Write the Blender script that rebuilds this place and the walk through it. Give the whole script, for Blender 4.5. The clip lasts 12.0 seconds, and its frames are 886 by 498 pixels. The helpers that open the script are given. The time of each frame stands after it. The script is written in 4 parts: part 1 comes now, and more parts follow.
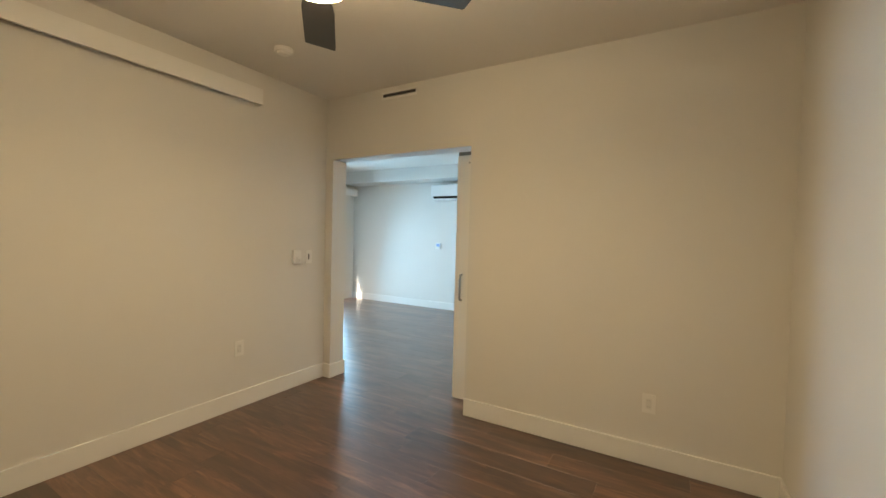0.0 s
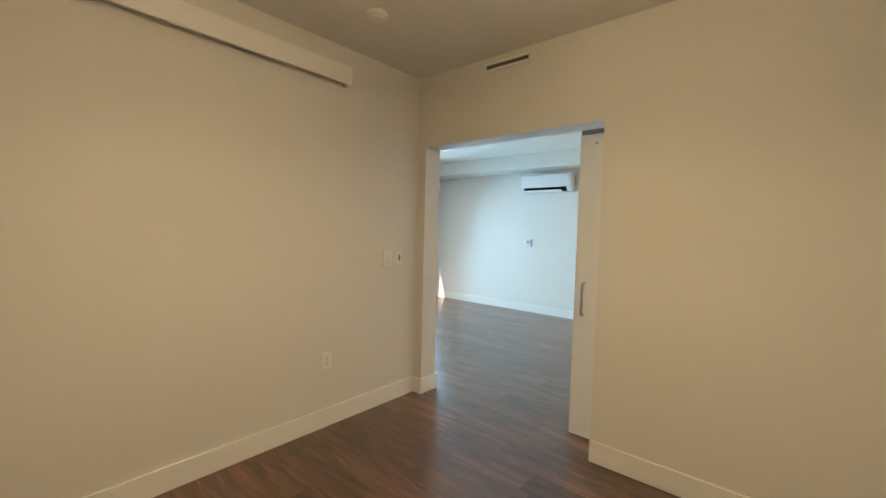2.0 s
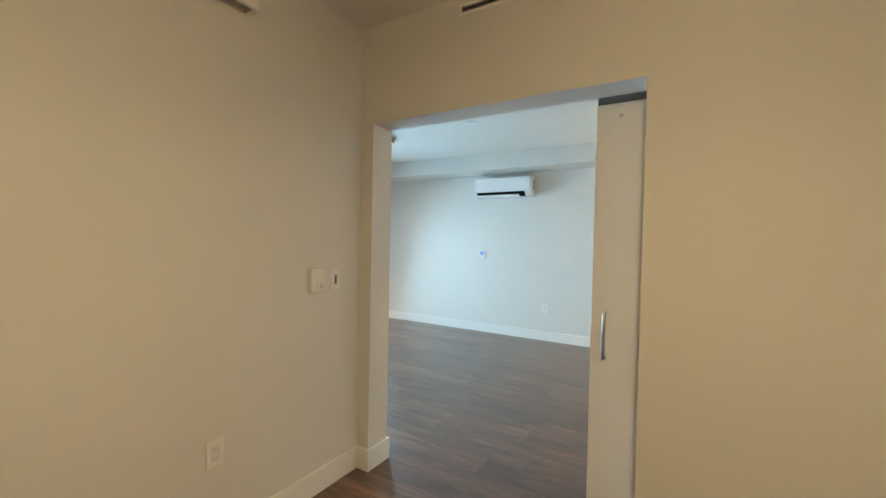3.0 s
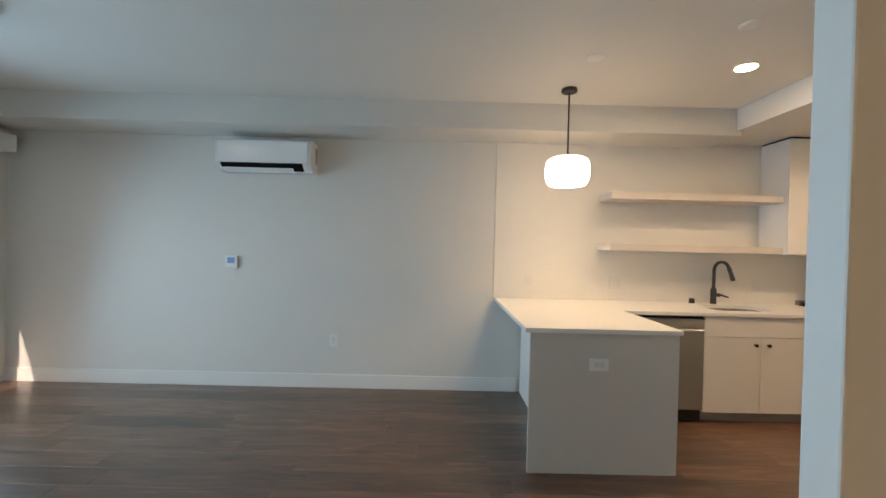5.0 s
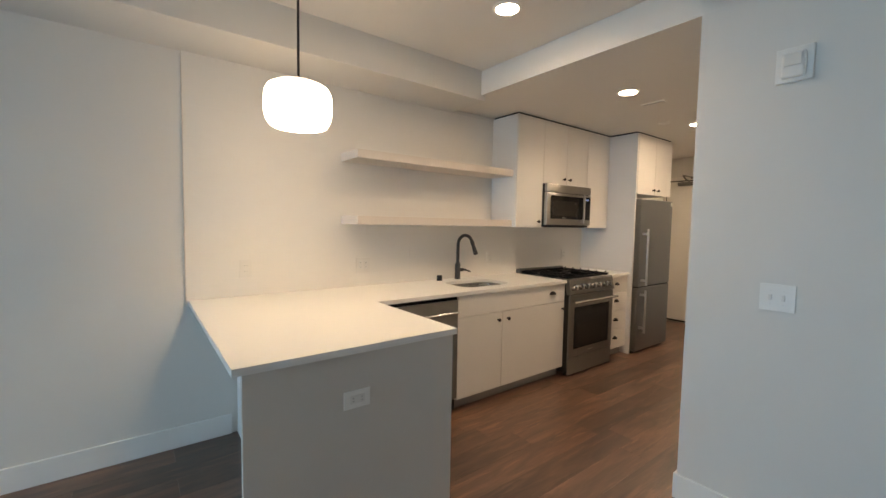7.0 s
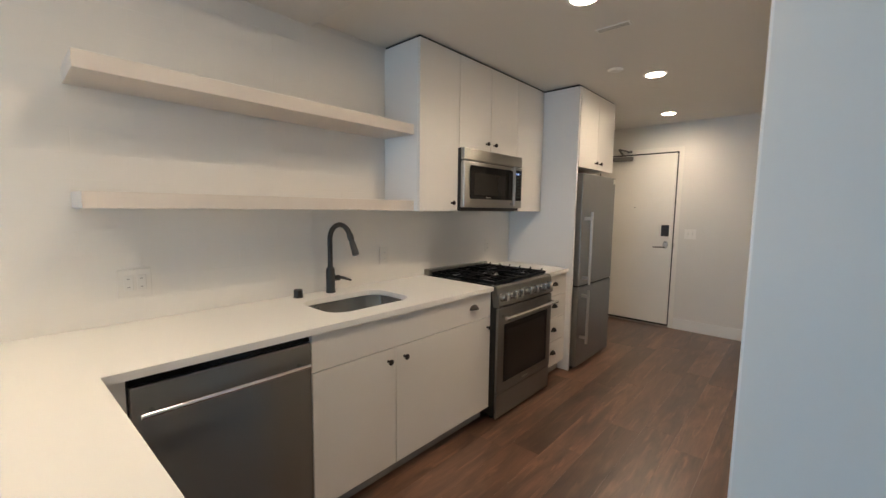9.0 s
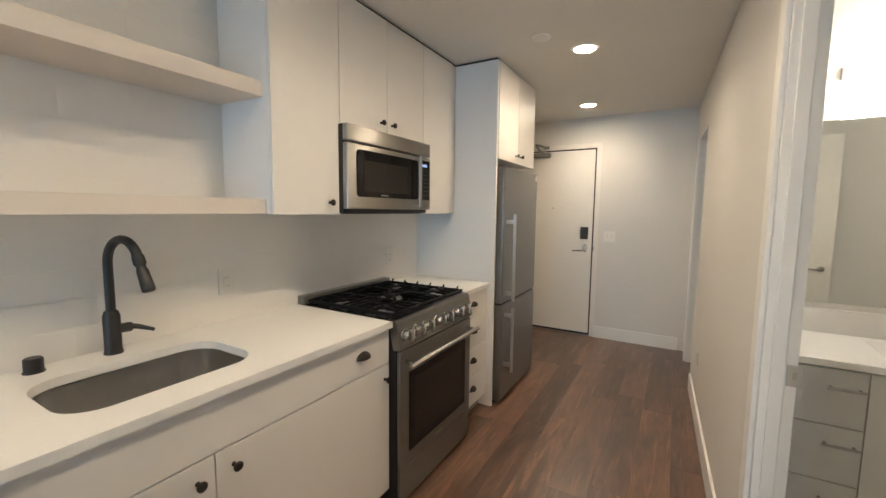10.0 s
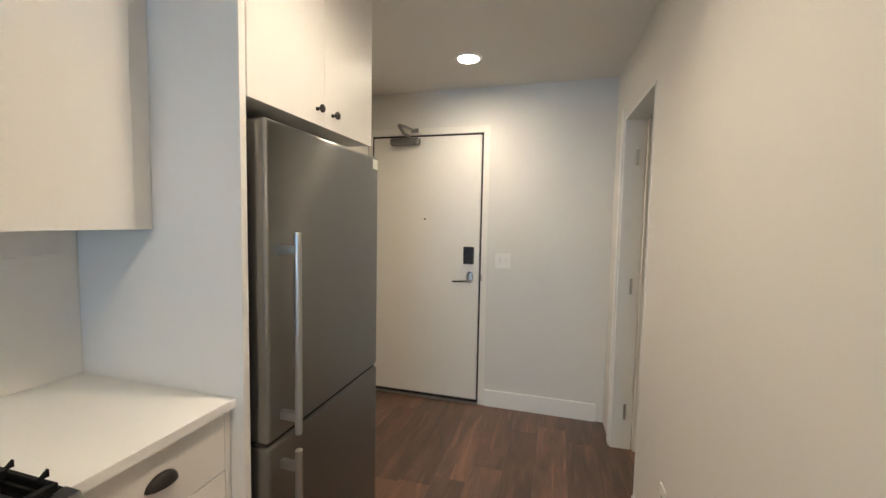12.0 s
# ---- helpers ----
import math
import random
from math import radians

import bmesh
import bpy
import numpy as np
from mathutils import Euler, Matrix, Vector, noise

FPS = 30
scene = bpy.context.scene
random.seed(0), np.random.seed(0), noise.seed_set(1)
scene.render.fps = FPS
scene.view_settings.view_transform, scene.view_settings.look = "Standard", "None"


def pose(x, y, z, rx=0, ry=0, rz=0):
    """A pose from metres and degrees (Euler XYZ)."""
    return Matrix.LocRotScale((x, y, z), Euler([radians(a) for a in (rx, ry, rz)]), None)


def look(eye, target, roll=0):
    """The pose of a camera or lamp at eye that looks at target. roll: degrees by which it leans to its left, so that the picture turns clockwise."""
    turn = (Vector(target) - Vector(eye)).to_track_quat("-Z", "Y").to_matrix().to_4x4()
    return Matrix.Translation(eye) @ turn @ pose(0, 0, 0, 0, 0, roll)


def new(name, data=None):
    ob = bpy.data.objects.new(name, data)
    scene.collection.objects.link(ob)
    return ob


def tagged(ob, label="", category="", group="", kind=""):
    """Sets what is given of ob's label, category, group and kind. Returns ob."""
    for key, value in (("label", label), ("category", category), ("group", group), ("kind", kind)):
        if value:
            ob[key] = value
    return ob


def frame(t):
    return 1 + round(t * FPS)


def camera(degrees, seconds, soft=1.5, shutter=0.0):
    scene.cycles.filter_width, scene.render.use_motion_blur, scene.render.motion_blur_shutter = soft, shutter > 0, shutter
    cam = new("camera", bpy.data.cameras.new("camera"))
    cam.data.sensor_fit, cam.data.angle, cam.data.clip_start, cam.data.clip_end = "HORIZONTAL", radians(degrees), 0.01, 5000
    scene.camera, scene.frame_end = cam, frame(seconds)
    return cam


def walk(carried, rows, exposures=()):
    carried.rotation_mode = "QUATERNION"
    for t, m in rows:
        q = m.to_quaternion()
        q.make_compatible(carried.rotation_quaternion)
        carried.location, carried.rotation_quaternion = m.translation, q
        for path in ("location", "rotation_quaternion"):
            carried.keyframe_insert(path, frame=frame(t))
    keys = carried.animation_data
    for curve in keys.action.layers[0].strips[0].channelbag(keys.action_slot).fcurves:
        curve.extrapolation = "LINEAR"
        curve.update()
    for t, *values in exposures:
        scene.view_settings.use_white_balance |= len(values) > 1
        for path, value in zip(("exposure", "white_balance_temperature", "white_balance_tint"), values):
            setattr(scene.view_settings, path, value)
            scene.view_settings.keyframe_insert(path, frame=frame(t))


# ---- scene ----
cam = camera(95.6, 12.0)
PATH = [
    (0, (2.143, -3.107, 1.378), (1.138, -1.379, 1.318), 1.5),
    (0.5, (2.117, -3.175, 1.366), (0.838, -1.638, 1.335), 1.7),
    (1, (2.044, -3.193, 1.371), (0.659, -1.751, 1.312), 1.6),
    (1.5, (1.902, -3.087, 1.358), (0.520, -1.646, 1.249), 1.5),
    (2, (1.621, -2.791, 1.408), (0.322, -1.274, 1.308), 1.5),
    (2.5, (1.268, -2.498, 1.407), (0.098, -0.877, 1.345), 1.4),
    (3, (0.916, -2.164, 1.392), (-0.121, -0.455, 1.353), 1.2),
    (3.2, (0.780, -2.008, 1.412), (-0.192, -0.262, 1.364), 1.2),
    (4.8, (0.237, -0.551, 1.434), (0.093, 1.444, 1.42), 1.4),
    (5, (0.216, -0.412, 1.413), (0.23, 1.588, 1.394), 1.4),
    (5.5, (0.196, -0.097, 1.415), (0.678, 1.842, 1.339), 1.3),
    (6, (0.274, 0.181, 1.426), (1.062, 2.017, 1.341), 1.1),
    (6.5, (0.38, 0.375, 1.426), (1.384, 2.103, 1.333), 1.1),
    (7, (0.519, 0.582, 1.417), (1.726, 2.172, 1.293), 1.0),
    (7.2, (0.583, 0.667, 1.411), (1.841, 2.216, 1.278), 1.0),
    (9, (1.554, 1.358, 1.419), (3.03, 2.693, 1.218), 0.7),
    (9.5, (1.898, 1.553, 1.443), (3.488, 2.746, 1.22), 0.8),
    (10, (2.242, 1.739, 1.429), (3.965, 2.736, 1.234), 0.6),
    (10.5, (2.595, 1.848, 1.43), (4.424, 2.646, 1.295), 0.9),
    (11, (3.034, 1.903, 1.476), (4.92, 2.567, 1.44), 0.7),
    (11.5, (3.461, 1.946, 1.454), (5.379, 2.511, 1.39), 0.8),
    (12, (3.918, 1.974, 1.443), (5.838, 2.519, 1.306), 1.1),
]
EXPOSE = [(0.0, 1.10, 7000, 11), (3.2, 1.00, 7200, 11), (4.8, 0.10, 7750, 20), (5.5, 0.09, 8150, 21), (6.2, 0.08, 8000, 21), (7.2, 0.0, 7250, 18), (9.0, -0.05, 6450, 15), (9.5, 0.11, 6550, 14), (10.2, 0.24, 6400, 12), (12.0, 0.30, 6150, 11)]

walk(cam, [(t, look(eye, target, roll)) for t, eye, target, roll in PATH], EXPOSE)

# ---- world, sun, daylight ----
world = bpy.data.worlds.new("sky")
scene.world = world
world.use_nodes = True
wn = world.node_tree.nodes
sky = wn.new("ShaderNodeTexSky")
sky.sky_type = "NISHITA"
sky.sun_disc = False
SUN_WAY = Vector((0.33, 1.06, -1.0)).normalized()
sky.sun_elevation = math.asin(-SUN_WAY.z)
sky.sun_rotation = math.atan2(-SUN_WAY.x, -SUN_WAY.y)
world.node_tree.links.new(sky.outputs[0], wn["Background"].inputs[0])
wn["Background"].inputs[1].default_value = 0.12

sun = new("sun", bpy.data.lights.new("sun", "SUN"))
sun.data.energy, sun.data.angle, sun.data.color = 4.0, radians(0.5), (1.0, 0.95, 0.87)
sun.matrix_world = Matrix.Translation((-8, -6, 8)) @ SUN_WAY.to_track_quat("-Z", "Y").to_matrix().to_4x4()

day = new("window_daylight", bpy.data.lights.new("window_daylight", "AREA"))
day.data.shape, day.data.size, day.data.size_y = "RECTANGLE", 2.65, 1.95
day.data.energy, day.data.color, day.data.spread = 65, (0.32, 0.67, 1.0), radians(146)
day.matrix_world = look((-4.03, 1.69, 1.20), (0, 0.55, 0.4))

FAN_GLOW, FAN_WATTS, PENDANT_GLOW, BULB_GLOW, CAN_GLOW, CAN_WATTS, FLUSH_GLOW, BATH_GLOW = 42.0, 6.0, 7.5, 500.0, 130.0, 5.1, 5.0, 45.0
WARM = (1.0, 0.795, 0.49)
WARM2 = (1.0, 0.83, 0.60)


# ---- materials ----
def mat(name, color, rough=0.5, metal=0.0, var=0.06, scale=6.0, bump=0.05, fine=120.0, stretch=(1, 1, 1), spec=0.5, coat=0.0, rvar=0.02):
    m = bpy.data.materials.new(name)
    m.use_nodes = True
    nt = m.node_tree
    b = nt.nodes["Principled BSDF"]
    tc = nt.nodes.new("ShaderNodeTexCoord")
    mp = nt.nodes.new("ShaderNodeMapping")
    mp.inputs["Scale"].default_value = stretch
    nt.links.new(tc.outputs["Object"], mp.inputs[0])
    n1 = nt.nodes.new("ShaderNodeTexNoise")
    n1.inputs["Scale"].default_value = scale
    n1.inputs["Detail"].default_value = 4
    nt.links.new(mp.outputs[0], n1.inputs[0])
    mix = nt.nodes.new("ShaderNodeMix")
    mix.data_type = "RGBA"
    lo = [max(0, c * (1 - var)) for c in color]
    hi = [min(1, c * (1 + var)) for c in color]
    mix.inputs[6].default_value, mix.inputs[7].default_value = (*lo, 1), (*hi, 1)
    nt.links.new(n1.outputs[0], mix.inputs[0])
    nt.links.new(mix.outputs[2], b.inputs["Base Color"])
    n2 = nt.nodes.new("ShaderNodeTexNoise")
    n2.inputs["Scale"].default_value = fine
    n2.inputs["Detail"].default_value = 3
    nt.links.new(mp.outputs[0], n2.inputs[0])
    rr_ = nt.nodes.new("ShaderNodeMapRange")
    rr_.inputs[3].default_value, rr_.inputs[4].default_value = max(0.02, rough - rvar), min(1, rough + rvar)
    nt.links.new(n1.outputs[0], rr_.inputs[0])
    nt.links.new(rr_.outputs[0], b.inputs["Roughness"])
    if bump:
        bp = nt.nodes.new("ShaderNodeBump")
        bp.inputs["Strength"].default_value = bump
        bp.inputs["Distance"].default_value = 0.002
        nt.links.new(n2.outputs[0], bp.inputs["Height"])
        nt.links.new(bp.outputs[0], b.inputs["Normal"])
    b.inputs["Metallic"].default_value = metal
    b.inputs["Specular IOR Level"].default_value = spec
    b.inputs["Coat Weight"].default_value = coat
    return m


def glow(name, color, strength):
    m = bpy.data.materials.new(name)
    m.use_nodes = True
    b = m.node_tree.nodes["Principled BSDF"]
    b.inputs["Base Color"].default_value = (0.8, 0.8, 0.8, 1)
    b.inputs["Emission Color"].default_value = (*color, 1)
    b.inputs["Emission Strength"].default_value = strength
    return m


def plank_material(name, dark, light):
    m = bpy.data.materials.new(name)
    m.use_nodes = True
    nt = m.node_tree
    N, L = nt.nodes.new, nt.links.new
    b = nt.nodes["Principled BSDF"]
    tc, oi = N("ShaderNodeTexCoord"), N("ShaderNodeObjectInfo")
    add = N("ShaderNodeVectorMath")
    mul = N("ShaderNodeVectorMath")
    mul.operation = "SCALE"
    comb = N("ShaderNodeCombineXYZ")
    for i in range(3):
        L(oi.outputs["Random"], comb.inputs[i])
    L(comb.outputs[0], mul.inputs[0])
    mul.inputs["Scale"].default_value = 37.0
    L(tc.outputs["Object"], add.inputs[0])
    L(mul.outputs[0], add.inputs[1])
    mp = N("ShaderNodeMapping")
    mp.inputs["Scale"].default_value = (0.75, 4.2, 1.0)
    L(add.outputs[0], mp.inputs[0])
    grain = N("ShaderNodeTexNoise")
    grain.inputs["Scale"].default_value = 2.6
    grain.inputs["Detail"].default_value = 8
    grain.inputs["Roughness"].default_value = 0.58
    grain.inputs["Distortion"].default_value = 0.7
    L(mp.outputs[0], grain.inputs[0])
    mp2 = N("ShaderNodeMapping")
    mp2.inputs["Scale"].default_value = (1.2, 26.0, 1.0)
    L(add.outputs[0], mp2.inputs[0])
    fib = N("ShaderNodeTexNoise")
    fib.inputs["Scale"].default_value = 6.0
    fib.inputs["Detail"].default_value = 5
    L(mp2.outputs[0], fib.inputs[0])
    ramp = N("ShaderNodeValToRGB")
    ramp.color_ramp.elements[0].position, ramp.color_ramp.elements[1].position = 0.30, 0.70
    ramp.color_ramp.elements[0].color, ramp.color_ramp.elements[1].color = (*dark, 1), (*light, 1)
    mixf = N("ShaderNodeMath")
    mixf.operation = "MULTIPLY_ADD"
    mixf.inputs[1].default_value = 0.20
    L(fib.outputs[0], mixf.inputs[0])
    gm = N("ShaderNodeMath")
    gm.operation = "MULTIPLY_ADD"
    gm.inputs[1].default_value, gm.inputs[2].default_value = 0.80, 0.0
    L(grain.outputs[0], gm.inputs[0])
    L(gm.outputs[0], mixf.inputs[2])
    L(mixf.outputs[0], ramp.inputs[0])
    mp3 = N("ShaderNodeMapping")
    mp3.inputs["Scale"].default_value = (0.8, 6.5, 1.0)
    L(add.outputs[0], mp3.inputs[0])
    wisp = N("ShaderNodeTexNoise")
    wisp.inputs["Scale"].default_value = 3.4
    wisp.inputs["Detail"].default_value = 5
    wisp.inputs["Roughness"].default_value = 0.62
    wisp.inputs["Distortion"].default_value = 0.4
    L(mp3.outputs[0], wisp.inputs[0])
    wr = N("ShaderNodeMapRange")
    wr.inputs[1].default_value, wr.inputs[2].default_value = 0.54, 0.66
    wr.inputs[3].default_value, wr.inputs[4].default_value = 0.0, 0.42
    L(wisp.outputs[0], wr.inputs[0])
    wm = N("ShaderNodeMix")
    wm.data_type = "RGBA"
    wm.inputs[7].default_value = (*[min(1, c * 1.75) for c in light], 1)
    L(wr.outputs[0], wm.inputs[0])
    L(ramp.outputs[0], wm.inputs[6])
    tone = N("ShaderNodeMapRange")
    tone.inputs[3].default_value, tone.inputs[4].default_value = 0.62, 1.28
    L(oi.outputs["Random"], tone.inputs[0])
    cm = N("ShaderNodeVectorMath")
    cm.operation = "SCALE"
    L(wm.outputs[2], cm.inputs[0])
    L(tone.outputs[0], cm.inputs["Scale"])
    L(cm.outputs[0], b.inputs["Base Color"])
    rg = N("ShaderNodeMapRange")
    rg.inputs[3].default_value, rg.inputs[4].default_value = 0.27, 0.40
    wear = N("ShaderNodeTexNoise")
    wear.inputs["Scale"].default_value = 2.2
    wear.inputs["Detail"].default_value = 3
    L(add.outputs[0], wear.inputs[0])
    L(wear.outputs[0], rg.inputs[0])
    L(rg.outputs[0], b.inputs["Roughness"])
    b.inputs["Coat Weight"].default_value, b.inputs["Coat Roughness"].default_value = 0.4, 0.28
    bp = N("ShaderNodeBump")
    b.inputs["Specular IOR Level"].default_value = 0.65
    bp.inputs["Strength"].default_value, bp.inputs["Distance"].default_value = 0.03, 0.002
    L(fib.outputs[0], bp.inputs["Height"])
    L(bp.outputs[0], b.inputs["Normal"])
    return m


def glass_material():
    m = bpy.data.materials.new("window_glass")
    m.use_nodes = True
    b = m.node_tree.nodes["Principled BSDF"]
    b.inputs["Transmission Weight"].default_value = 1.0
    b.inputs["Roughness"].default_value = 0.0
    b.inputs["IOR"].default_value = 1.45
    return m


PAINT = mat("wall_paint", (0.71, 0.685, 0.64), 0.62, var=0.025, scale=1.7, bump=0.05, fine=260)
CEIL = mat("ceiling_paint", (0.74, 0.71, 0.66), 0.6, var=0.02, scale=1.5, bump=0.05, fine=220)
TRIM = mat("trim_paint", (0.80, 0.785, 0.75), 0.38, var=0.02, scale=3, bump=0.03, fine=90)
DOORP = mat("door_paint", (0.78, 0.75, 0.69), 0.42, var=0.025, scale=2.5, bump=0.04, fine=150)
CAB = mat("cabinet_laminate", (0.765, 0.732, 0.685), 0.42, var=0.02, scale=3, bump=0.02, fine=200)
# darker, browner tone than the carcass; shared with the tile edge trim
PANEL = mat("end_panel_tan", (0.62, 0.575, 0.52), 0.5, var=0.03, scale=3, bump=0.02, fine=200)
SLOTM = mat("socket_slot", (0.34, 0.33, 0.31), 0.6, var=0.05, bump=0)
CABW = mat("cabinet_carcass", (0.78, 0.76, 0.73), 0.45, var=0.02, scale=3, bump=0.02, fine=200)
SHELF = mat("shelf_laminate", (0.69, 0.62, 0.55), 0.45, var=0.03, scale=4, bump=0.02, fine=160)
QUARTZ = mat("quartz", (0.79, 0.775, 0.74), 0.31, var=0.006, scale=25, bump=0)
TILE = mat("glazed_tile", (0.755, 0.725, 0.675), 0.42, var=0.015, scale=9, bump=0.05, fine=25)
GROUT = mat("grout", (0.765, 0.735, 0.685), 0.6, var=0.05, scale=40, bump=0.1)
STEEL = mat("brushed_steel", (0.52, 0.50, 0.47), 0.42, 1.0, var=0.03, scale=2.5, bump=0, fine=160, stretch=(1, 1, 1))
STEELH = mat("brushed_steel_cross", (0.40, 0.385, 0.355), 0.29, 1.0, var=0.03, scale=2.5, bump=0, fine=140, stretch=(1, 1, 1))
STEELD = mat("fridge_steel", (0.25, 0.245, 0.232), 0.31, 1.0, var=0.03, scale=2, bump=0, fine=150, stretch=(1, 1, 1))
SINKM = mat("sink_steel", (0.53, 0.515, 0.49), 0.24, 1.0, var=0.10, scale=7, bump=0.03, fine=140, stretch=(1, 6, 1))
for steel in (STEEL, STEELH, STEELD):
    sb_ = steel.node_tree.nodes["Principled BSDF"]
    tan = steel.node_tree.nodes.new("ShaderNodeTangent")
    tan.direction_type, tan.axis = "RADIAL", "Z"
    sb_.inputs["Anisotropic"].default_value = 0.95
    sb_.inputs["Anisotropic Rotation"].default_value = 0.25
    steel.node_tree.links.new(tan.outputs[0], sb_.inputs["Tangent"])
CHROME = mat("chrome", (0.72, 0.71, 0.70), 0.14, 1.0, var=0.03, bump=0)
HANDLEM = mat("satin_bar_steel", (0.55, 0.54, 0.52), 0.30, 1.0, var=0.04, bump=0)
NICKEL = mat("satin_nickel", (0.45, 0.44, 0.42), 0.32, 1.0, var=0.05, bump=0.02)
GUNMETAL = mat("closer_grey", (0.20, 0.19, 0.18), 0.42, 0.4, var=0.06, bump=0.02)
BLACK = mat("matte_black", (0.013, 0.012, 0.0115), 0.45, 0.0, var=0.15, scale=20, bump=0.03)
BRONZE = mat("dark_bronze", (0.035, 0.028, 0.024), 0.38, 0.6, var=0.2, scale=30, bump=0.04)
KNOBM = mat("knob_steel", (0.46, 0.44, 0.41), 0.22, 1.0, var=0.05, bump=0)
IRON = mat("cast_iron", (0.005, 0.005, 0.0055), 0.5, 0.0, spec=0.12, var=0.25, scale=50, bump=0.25, fine=220)
ENAMEL = mat("black_enamel", (0.007, 0.0065, 0.0065), 0.22, var=0.15, scale=30, bump=0, spec=0.09)
BGLASS = mat("black_glass", (0.010, 0.009, 0.009), 0.08, var=0.1, bump=0, spec=0.2)
SMOKE = mat("smoked_window", (0.020, 0.018, 0.016), 0.2, var=0.1, scale=12, bump=0, spec=0.3)
PLASTIC = mat("white_plastic", (0.80, 0.78, 0.74), 0.35, var=0.02, scale=10, bump=0)
PLATET = mat("cream_plate_plastic", (0.73, 0.70, 0.65), 0.4, var=0.02, scale=10, bump=0)
PLASTICD = mat("switch_rocker_plastic", (0.72, 0.70, 0.66), 0.32, var=0.02, bump=0)
ACWHITE = mat("ac_plastic", (0.83, 0.83, 0.82), 0.10, var=0.015, scale=4, bump=0)
# rubber parts, and near-black fill standing in for shade in gaps and openings
DARKGAP = mat("dark_rubber_and_gap_shade", (0.02, 0.018, 0.016), 0.7, var=0.1, bump=0.05)
FANDARK = mat("fan_blade_finish", (0.025, 0.024, 0.025), 0.32, var=0.2, scale=10, bump=0.03, stretch=(1, 8, 1))
# grey carries the toe kicks' shade in its colour; also on the AC side vent
KICKM = mat("toe_kick_shade_grey", (0.30, 0.28, 0.26), 0.5, var=0.05, scale=5, bump=0.02)
VANITY = mat("vanity_grey", (0.55, 0.545, 0.52), 0.45, var=0.03, scale=5, bump=0.02)
BATHTILE = mat("bath_floor_tile", (0.42, 0.41, 0.39), 0.4, var=0.08, scale=6, bump=0.05)
COPPER = mat("copper_ring", (0.36, 0.22, 0.14), 0.35, 0.8, var=0.08, bump=0)
MIRROR = mat("mirror_silver", (0.86, 0.88, 0.86), 0.01, 1.0, var=0.0, bump=0)
MIRROR.node_tree.nodes["Principled BSDF"].inputs["Roughness"].default_value = 0.01
for lk in list(MIRROR.node_tree.links):
    if lk.to_socket.name == "Roughness":
        MIRROR.node_tree.links.remove(lk)
SCREEN = mat("thermostat_screen", (0.25, 0.42, 0.75), 0.2, var=0.1, bump=0)
CONCRETE = mat("concrete", (0.36, 0.35, 0.33), 0.85, var=0.15, scale=2, bump=0.3, fine=40)
GROUNDM = mat("street_ground", (0.10, 0.10, 0.095), 0.9, var=0.4, scale=0.3, bump=0.3, fine=8)
CARD = mat("sticker_paper", (0.80, 0.78, 0.70), 0.6, var=0.03, bump=0)
GLASS = glass_material()
PLANK = plank_material("vinyl_plank", (0.036, 0.0182, 0.0116), (0.190, 0.096, 0.057))
FANG = glow("fan_light_glass", WARM, FAN_GLOW)
PENG = glow("pendant_milk_glass", WARM2, PENDANT_GLOW)
PENT = glow("pendant_top_glass", WARM2, PENDANT_GLOW * 0.4)
BULBG = glow("pendant_bulb", WARM, BULB_GLOW)
CANG = glow("downlight_lens", WARM2, CAN_GLOW)
FLUSHG = glow("flush_light_lens", WARM2, FLUSH_GLOW)
BATHG = glow("vanity_light_glass", (1.0, 0.93, 0.82), BATH_GLOW)
DAYGLOW = glow("backdrop_daylight_glow", (0.72, 0.88, 1.0), 2.2)
DIGIT = glow("display_digits", (0.25, 0.45, 1.0), 1.3)
KEYPRINT = mat("keypad_print", (0.022, 0.048, 0.042), 0.4, var=0.1, bump=0)


# ---- mesh helpers ----
def root(ob):
    while ob.parent:
        ob = ob.parent
    return ob


def mesh(name, bm, material, smooth=False, m=None):
    if m is not None:
        bm.transform(m)
    bmesh.ops.recalc_face_normals(bm, faces=bm.faces)
    if smooth:
        for f in bm.faces:
            f.smooth = True
        for e in bm.edges:
            if len(e.link_faces) == 2 and e.calc_face_angle(0) > 0.6:
                e.smooth = False
    me = bpy.data.meshes.new(name)
    bm.to_mesh(me)
    bm.free()
    me.materials.append(material)
    return me


def part(name, bm, material, parent, label="", smooth=False, m=None):
    """A mesh in world places under a thing, or under a part of it."""
    if m is not None:
        bm.transform(m)
    bm.transform(Matrix.Translation(-root(parent).location))
    ob = new(name, mesh(name, bm, material, smooth))
    ob.parent = parent
    if label:
        ob["label"] = label
    return ob


def thing(name, at, label, category, group=""):
    ob = new(name)
    ob.empty_display_size = 0.05
    ob.location = at
    return tagged(ob, label, category, group)


def solid(name, bm, material, label, category, smooth=False, kind="", group="", m=None):
    return tagged(new(name, mesh(name, bm, material, smooth, m)), label, category, group, kind)


def setting(name, bm, material, label, category="wall", m=None):
    return solid(name, bm, material, label, category, kind="structure", m=m)


def bx(x0, x1, y0, y1, z0, z1, bevel=0.0, bm=None, seg=2):
    own = bmesh.new()
    bmesh.ops.create_cube(own, size=1)
    bmesh.ops.scale(own, verts=own.verts, vec=(x1 - x0, y1 - y0, z1 - z0))
    bmesh.ops.translate(own, verts=own.verts, vec=((x0 + x1) / 2, (y0 + y1) / 2, (z0 + z1) / 2))
    if bevel:
        bmesh.ops.bevel(own, geom=own.edges[:], offset=bevel, segments=seg, affect="EDGES", profile=0.5)
    return merge(bm, own) if bm else own


